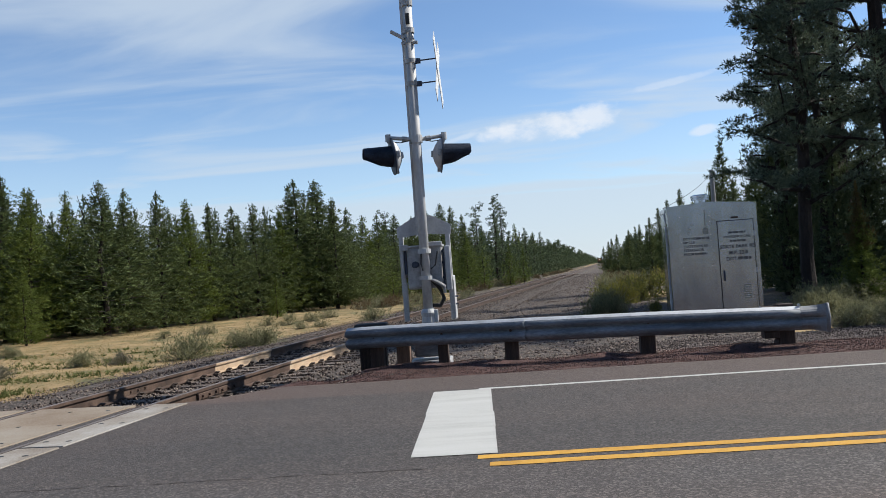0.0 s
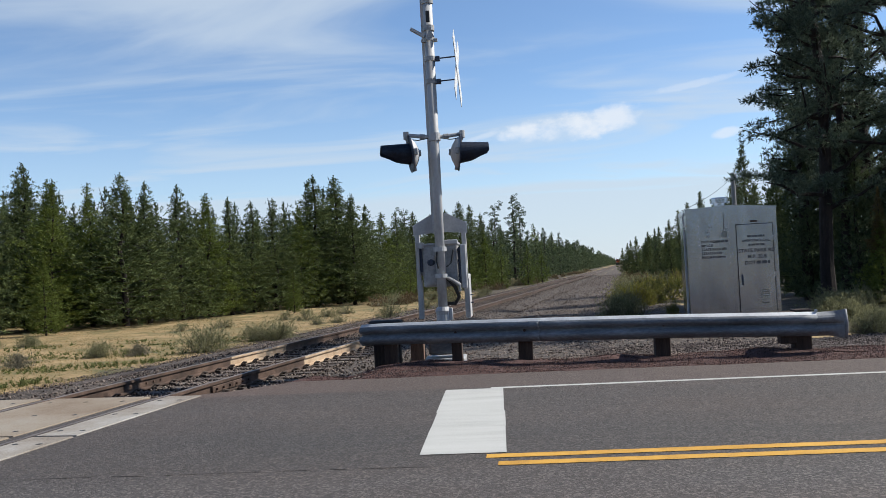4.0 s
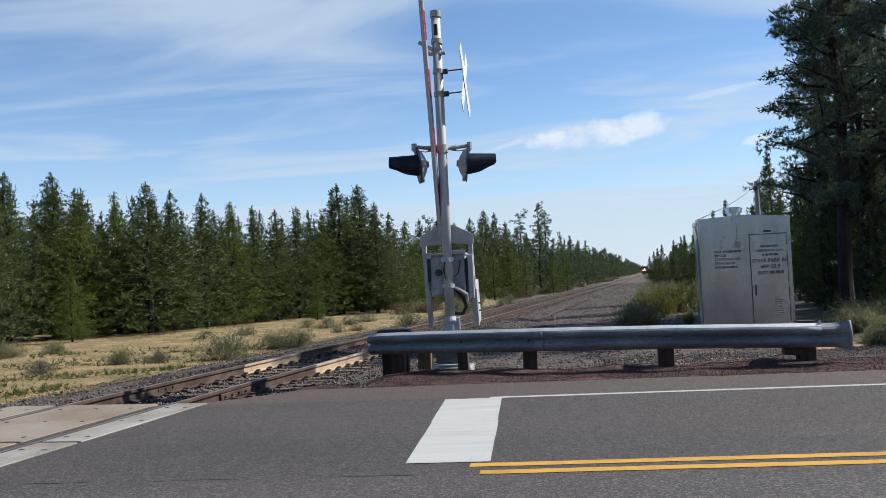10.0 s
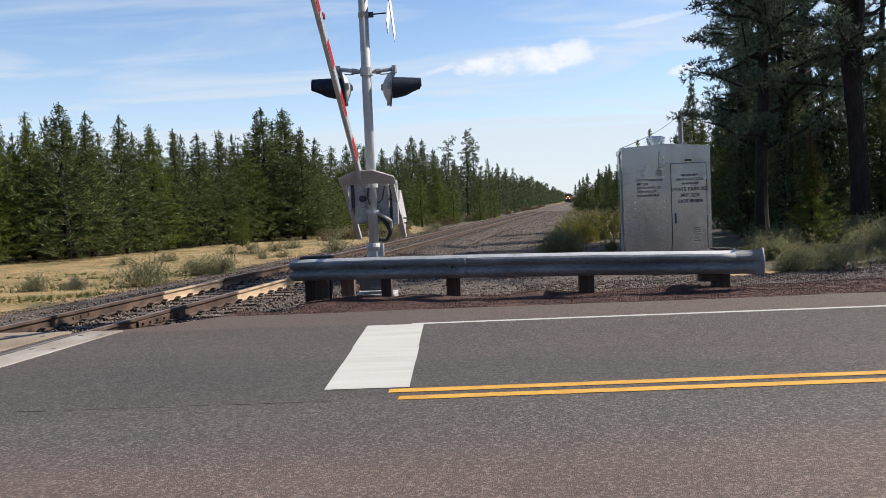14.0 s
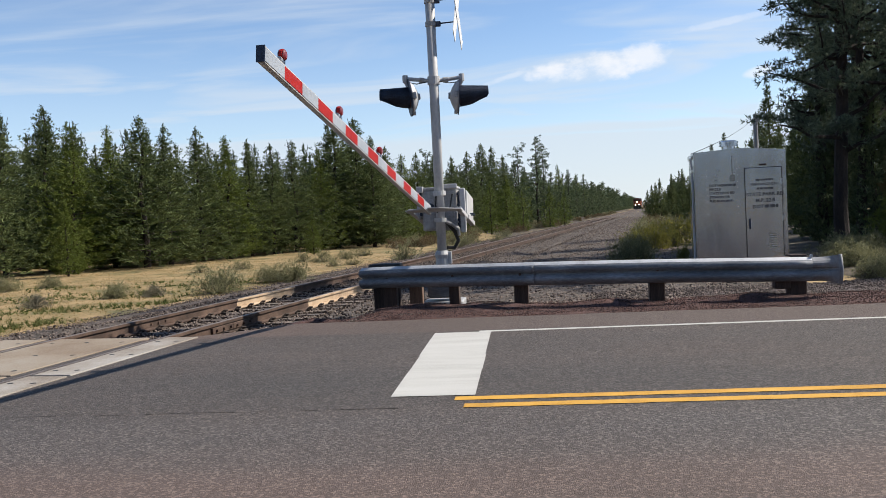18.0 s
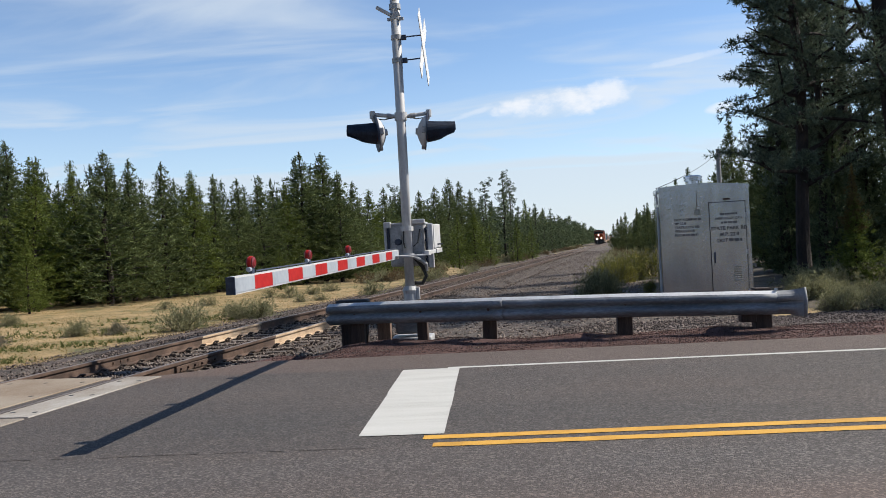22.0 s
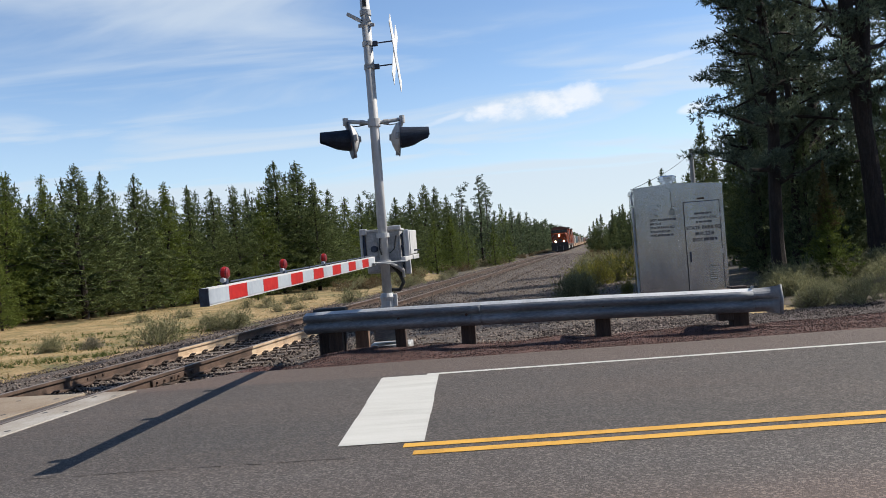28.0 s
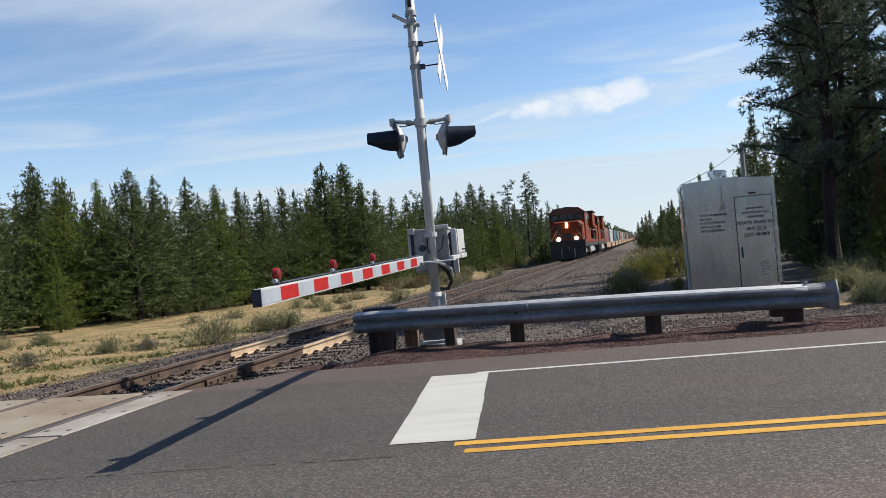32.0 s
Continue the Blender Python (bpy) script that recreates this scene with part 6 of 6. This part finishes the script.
def build_stones():
    def ballast(rng, n):
        y = 10.2 + 130 * rng.uniform(0, 1, n) ** 2.4
        d = np.where(rng.uniform(0, 1, n) < 0.45, rng.uniform(-1.35, 1.35, n), rng.uniform(-3.2, 2.7, n))
        x = track_x(y) + d
        z = np.array([ground_z(a, b) for a, b in zip(x, y)]) + 0.03
        bed = np.where(np.abs(d) < 1.35, 0.045, 0.03)
        return np.stack([x, y, z + rng.uniform(0, 1, n) * bed], 1)

    def shoulder(rng, n):
        y = 10.4 + 50 * rng.uniform(0, 1, n) ** 1.7
        d = -2.5 - 2.1 * rng.uniform(0, 1, n) ** 1.3
        x = track_x(y) + d
        z = np.array([ground_z(a, b) for a, b in zip(x, y)]) + np.where(d > -4.0, 0.03, 0.0)
        return np.stack([x, y, z], 1)

    def strip(rng, n):
        y = 12.4 + 130 * rng.uniform(0, 1, n) ** 1.9
        x = track_x(y) + 2.3 + rng.uniform(0, 1, n) * np.where(y < 18, 6.5, 5.4)
        z = np.array([ground_z(a, b) for a, b in zip(x, y)]) + 0.035
        return np.stack([x, y, z], 1)

    def cinder(rng, n):
        y = 11.15 + 1.5 * rng.uniform(0, 1, n)
        x = -3.6 + 0.12 * (y - 11) + 14 * rng.uniform(0, 1, n)
        z = np.array([ground_z(a, b) + heap_z(a, b) for a, b in zip(x, y)]) + 0.052
        return np.stack([x, y, z], 1)
    def verge(rng, n):
        y = 12.6 + 3.2 * rng.uniform(0, 1, n)
        x = 1.0 + 13 * rng.uniform(0, 1, n)
        z = np.array([ground_z(a, b) for a, b in zip(x, y)]) + 0.045
        return np.stack([x, y, z], 1)
    stones("verge_stones", 4, 18000, verge, (0.008, 0.023), VERGE_STONE, "loose reddish grey gravel behind the guardrail")
    stones("shoulder_stones", 5, 22000, shoulder, (0.009, 0.026), VERGE_STONE, "fine brown gravel at the foot of the ballast")
    stones("ballast_stones", 1, 42000, ballast, (0.013, 0.031), STONE, "loose grey ballast stones round the rails")
    stones("gravel_stones", 2, 27000, strip, (0.015, 0.04), STONE, "loose grey gravel beside the track")
    stones("cinder_stones", 3, 24000, cinder, (0.004, 0.013), CINDER_STONE, "loose red cinders on the road shoulder")


# ---------------------------------------------------------------- utility pole and wires
def build_utility_pole():
    y = 47.0
    x = 0.3 + 0.2265 * y
    z = ground_z(x, y)
    top = 1.37 + 0.088 * y
    u = thing("utility_pole", pose(x, y, z), "grey wooden utility pole with drop wires", "utility pole")
    part("pole", tube([(0, 0, -0.5), (0, 0, top - z)], [0.15, 0.11], 10), LOCO_GREY, u, "weathered grey wooden pole")
    part("insulator", tube([(0.12, -0.1, top - z - 0.35), (0.12, -0.1, top - z - 0.1)], 0.06, 8), LOCO_GREY, u)
    def wire(a, b, sag):
        a, b = Vector(a), Vector(b)
        return tube([a.lerp(b, t) - Vector((0, 0, sag * 4 * t * (1 - t))) for t in np.linspace(0, 1, 14)], 0.008, 5)
    t = top - z - 0.15
    part("wire", wire((0, 0, t), (-7.5, -27.4, 2.32 - z), 0.15), RUBBER, u)
    part("wire", wire((0, 0, t - 0.6), (14.0, -10.0, t + 1.2), 0.3), LOCO_GREY, u)


# ---------------------------------------------------------------- train
def build_loco(label):
    """A road locomotive, 22 m long; its nose points to -y, its origin is on the rails under the nose."""
    g = thing("locomotive", pose(0, 0, 0), label, "locomotive", "locomotives")
    part("underframe", box(-1.5, 1.5, 0.3, 21.7, 1.0, 1.55, 0.04), LOCO_DARK, g)
    pts = [(-1.5, 0.25), (-1.5, 1.6), (1.5, 1.6), (1.5, 0.25), (0.9, 0.12), (-0.9, 0.12)]
    part("pilot", plate(pts, 0.15, 0.55), LOCO_DARK, g, "black front plate with plough")
    nose = bmesh.new()
    sec = [(0.55, 1.28, 3.10), (0.75, 1.38, 3.19), (2.0, 1.44, 3.24)]
    rings = []
    for y, w, top in sec:
        rings.append([nose.verts.new(p) for p in ((-w, y, 1.5), (w, y, 1.5), (w, y, top - 0.3), (w - 0.28, y, top), (-w + 0.28, y, top), (-w, y, top - 0.3))])
    for a, b in zip(rings, rings[1:]):
        for k in range(6):
            nose.faces.new((a[k], a[(k + 1) % 6], b[(k + 1) % 6], b[k]))
    nose.faces.new(rings[0]), nose.faces.new(rings[-1][::-1])
    part("nose", nose, ORANGE, g, "orange low nose")
    cab = bmesh.new()
    sec = [(1.75, 1.52, 4.15), (2.05, 1.55, 4.25), (4.4, 1.55, 4.25)]
    rings = []
    for y, w, top in sec:
        rings.append([cab.verts.new(p) for p in ((-w, y, 1.5), (w, y, 1.5), (w, y, top - 0.3), (w - 0.5, y, top), (0, y, top + 0.12), (-w + 0.5, y, top), (-w, y, top - 0.3))])
    for a, b in zip(rings, rings[1:]):
        for k in range(7):
            cab.faces.new((a[k], a[(k + 1) % 7], b[(k + 1) % 7], b[k]))
    cab.faces.new(rings[0]), cab.faces.new(rings[-1][::-1])
    c = part("cab", cab, ORANGE, g)
    bm = plate([(-1.62, 3.90), (-1.06, 4.30), (0, 4.42), (1.06, 4.30), (1.60, 3.90), (1.58, 3.80), (-1.58, 3.80)], 1.62, 4.5)
    part("cab_roof", bm, ROOF_RED, c, "sooty red cab roof")
    for x0, x1 in ((-1.32, -0.72), (-0.62, -0.06), (0.06, 0.62), (0.72, 1.32)):
        part("windscreen", box(x0, x1, 1.69, 1.73, 3.34, 3.84 if abs(x0 + x1) < 1 else 3.74, 0.02), GLASS_DARK, c)
    for s in (-1, 1):
        part("side_window", box(1.55 * s - 0.02, 1.55 * s + 0.02, 2.4, 3.9, 2.9, 3.6, 0.01), GLASS_DARK, c)
        part("ditch_light", tube([(0.76 * s, 0.50, 1.74), (0.76 * s, 0.42, 1.74)], 0.16, 14), HEADLIGHT, g, "lit ditch light")
        part("grab_rail", tube([(1.4 * s, 0.45, 1.6), (1.4 * s, 0.45, 2.5), (1.0 * s, 0.5, 2.9)], 0.022, 6), LOCO_GREY, g)
        part("step", box(1.15 * s - 0.25, 1.15 * s + 0.25, 0.3, 0.7, 0.4, 0.45), LOCO_GREY, g)
        part("walkway_rail", tube([(1.5 * s, 4.6, 2.5), (1.5 * s, 21.0, 2.5)], 0.022, 6), LOCO_GREY, g)
        part("side_sill", box(1.5 * s - 0.03, 1.5 * s + 0.03, 0.8, 21.4, 1.35, 1.60), ORANGE, g)
        part("fuel_tank", box(1.15 * s - 0.3, 1.15 * s + 0.3, 8.0, 13.5, 0.45, 1.0, 0.08), LOCO_GREY, g)
        for y in (2.7, 16.7):
            part("truck_frame", box(1.12 * s - 0.12, 1.12 * s + 0.12, y - 0.4, y + 3.4, 0.45, 0.85, 0.05), LOCO_GREY, g, "pale grey truck side frame")
            for q in (0.0, 1.5, 3.0):
                part("wheel", tube([(0.70 * s, y + q, 0.51), (0.84 * s, y + q, 0.51)], 0.51, 20), RUST, g)
    part("headlight", tube([(0, 0.56, 2.98), (0, 0.48, 2.98)], 0.11, 12), HEADLIGHT, g, "lit headlight")
    part("headlight", tube([(0, 0.56, 2.74), (0, 0.48, 2.74)], 0.11, 12), HEADLIGHT, g, "lit headlight")
    for s in (-1, 1):
        part("light_housing", box(0.76 * s - 0.21, 0.76 * s + 0.21, 0.505, 0.60, 1.54, 1.95, 0.03), LOCO_DARK, g, "black ditch light housing")
        part("number_board", box(1.02 * s - 0.26, 1.02 * s + 0.26, 1.70, 1.745, 3.92, 4.10, 0.01), LOCO_DARK, c, "dark number board above the windscreen")
        part("plough_rib", box(0.55 * s - 0.04, 0.55 * s + 0.04, 0.10, 0.16, 0.16, 0.95, 0.01), LOCO_GREY, g)
    part("door_panel", box(-0.98, -0.42, 0.53, 0.552, 1.62, 2.86, 0.01), ROOF_RED, g, "dark red nose door")
    part("nose_badge", box(-0.45, 0.45, 0.535, 0.552, 1.75, 2.15), LOCO_DARK, g)
    part("hood", box(-0.95, 0.95, 4.4, 19.5, 1.5, 4.05, 0.12), ORANGE, g, "long orange engine hood")
    part("hood_top", box(-1.06, 1.06, 4.42, 16.4, 3.50, 4.22, 0.16), LOCO_DARK, g, "black upper band of the engine hood")
    part("stack", box(-0.35, 0.35, 10.2, 11.2, 4.2, 4.40, 0.06), LOCO_DARK, g)
    part("horn", box(-0.25, 0.25, 4.6, 5.0, 4.28, 4.45, 0.04), LOCO_GREY, g)
    part("radiator", box(-1.40, 1.40, 16.5, 21.0, 2.9, 4.20, 0.08), ORANGE, g, "wide radiator wings")
    part("radiator_top", box(-1.5, 1.5, 16.4, 21.1, 4.25, 4.42, 0.04), LOCO_DARK, g, "black radiator top")
    part("dynamic_brake", box(-1.05, 1.05, 5.2, 8.2, 3.6, 4.30, 0.08), LOCO_DARK, g)
    for y in (9.5, 11.0, 12.5):
        part("vent", box(-0.97, 0.97, y, y + 1.1, 2.9, 3.7), LOCO_DARK, g)
    for x in (-1.2, 1.2):
        for y in (4.6, 20.6):
            part("stanchion", tube([(x, y, 1.55), (x, y, 2.5)], 0.025, 6), LOCO_GREY, g)
    part("cab_brow", box(-1.48, 1.48, 1.72, 1.752, 3.26, 3.88), LOCO_DARK, c, "black band round the windscreen")
    for s in (-1, 1):
        part("nose_rail", tube([(1.42 * s, 0.42, 1.50), (1.2 * s, 0.42, 1.95), (0.85 * s, 0.5, 2.45)], 0.024, 6), LOCO_GREY, g, "pale grey handrail")
    g.scale = (1.03, 1.0, 1.07)
    part("coupler", box(-0.15, 0.15, -0.25, 0.2, 0.75, 1.05, 0.04), LOCO_DARK, g)
    return g


def build_well_car(paint_low, paint_high, tall):
    g = thing("container_car", pose(0, 0, 0), "railway well car carrying stacked shipping containers", "container car", "train cars")
    for s in (-1, 1):
        part("side_sill", box(1.40 * s - 0.06, 1.40 * s + 0.06, 1.6, 16.4, 0.5, 1.25, 0.02), PAINTS[4], g, "tan well car side")
    for y in (0.0, 16.2):
        part("platform", box(-1.4, 1.4, y, y + 1.8, 1.0, 1.25, 0.02), PAINTS[0], g)
        for s in (-1, 1):
            part("truck_frame", box(1.0 * s - 0.1, 1.0 * s + 0.1, y - 0.1, y + 1.9, 0.4, 0.75, 0.04), LOCO_DARK, g)
            for q in (0.1, 1.7):
                part("wheel", tube([(0.70 * s, y + q, 0.42), (0.84 * s, y + q, 0.42)], 0.42, 16), RUST, g)
    def container(z, h, y0, y1, mat):
        bm = box(-1.22, 1.22, y0, y1, z, z + h, 0.02)
        c = part("container", bm, mat, g)
        for s in (-1, 1):
            k = y0 + 0.3
            while k < y1 - 0.3:
                part("rib", box(1.22 * s, 1.25 * s if s > 0 else 1.25 * s, k, k + 0.35, z + 0.15, z + h - 0.15) if s > 0 else box(-1.25, -1.22, k, k + 0.35, z + 0.15, z + h - 0.15), mat, c)
                k += 2.4
        for y in (y0, y1):
            part("corner_post", box(-1.24, 1.24, y - 0.02, y + 0.02, z, z + 0.12), mat, c)
    container(0.55, 2.75, 2.2, 15.8, PAINTS[paint_low])
    if tall:
        container(3.34, 2.75, 1.6, 16.4, PAINTS[paint_high])
    part("drawbar", box(-0.1, 0.1, -1.2, 0.1, 0.8, 1.0), LOCO_DARK, g)
    part("drawbar", box(-0.1, 0.1, 17.9, 19.0, 0.8, 1.0), LOCO_DARK, g)
    return g


def build_train():
    made = [(build_loco("orange and black diesel locomotive with lit headlights leading a freight train"), 0.0)]
    second = build_loco("orange and black diesel locomotive behind the leading one")
    for ob in second.children:
        if ob.name.split(".")[0] in ("headlight", "ditch_light"):
            ob.data.materials[0] = LOCO_GREY
    made.append((second, 22.6))
    at = 45.4
    cars = [build_well_car(0, 1, False), build_well_car(1, 3, False), build_well_car(2, 4, False), build_well_car(3, 0, False), build_well_car(4, 2, False)]
    n = 34
    for k in range(n):
        car = cars[k] if k < 5 else copy_thing(cars[(k * 3 + k // 4) % 5], pose(0, 0, 0))
        made.append((car, at))
        at += 20.2
    return made


def nose_y(t):
    """How far ahead along the road's cross direction the leading nose is at t seconds."""
    return 78.5 + 22.1 * (32.0 - t)


def motions():
    flat = math.cos(math.atan(TRACK_S))
    for ob, back in TRAIN:
        rows = []
        for k in range(33):
            y = nose_y(k) + back * flat
            rows.append((float(k), pose(track_x(y), y, fall(y) + 0.0, math.degrees(math.atan(FALL)), 0, TRACK_YAW)))
        walk(ob, rows)
    walk(GATE, [(t, pose(POLE[0], POLE[1] + 0.24, 1.27, -a, 0, GATE_YAW)) for t, a in GATE_ROWS])


# seconds and the arm's rise over level, degrees
GATE_YAW = -3.2
GATE_ROWS = [(0, 89), (9.0, 89), (9.5, 85), (10.0, 79), (10.5, 73), (11.0, 69), (12.0, 61), (12.5, 56), (13.0, 51), (14.0, 41), (14.5, 37), (15.0, 32), (15.5, 28), (16.5, 20), (17.5, 12.5), (18.0, 11), (18.5, 8.5), (19.0, 6), (19.5, 4.2), (20.0, 1.5), (20.5, -0.5), (21.0, -1), (32.0, -1)]

build_ground()
build_surfaces()
build_markings()
build_guardrail()
build_signal()
GATE = build_gate()
build_cabinet()
build_utility_pole()
build_left_wood()
build_near_side_wood()
build_right_wood()
build_right_rows()
far_wood("far_wood", lambda y, r: track_x(y) - 9 - r * 7, 250, 1500, 3, "distant green pine wood along the track")
far_wood("far_wood", lambda y, r: track_x(y) + 9 + r * 9 + 0.02 * y, 260, 1500, 3, "distant green pine wood across the track")
far_wood("far_wood", lambda y, r: track_x(y) - 190 + r * 7, 1640, 1660, 60, "distant green pine wood where the track ends in the haze")
build_shrubs()
build_debris()
build_grass()
build_weeds()
TRAIN = build_train()
build_stones()
build_track()
build_crossing()
motions()
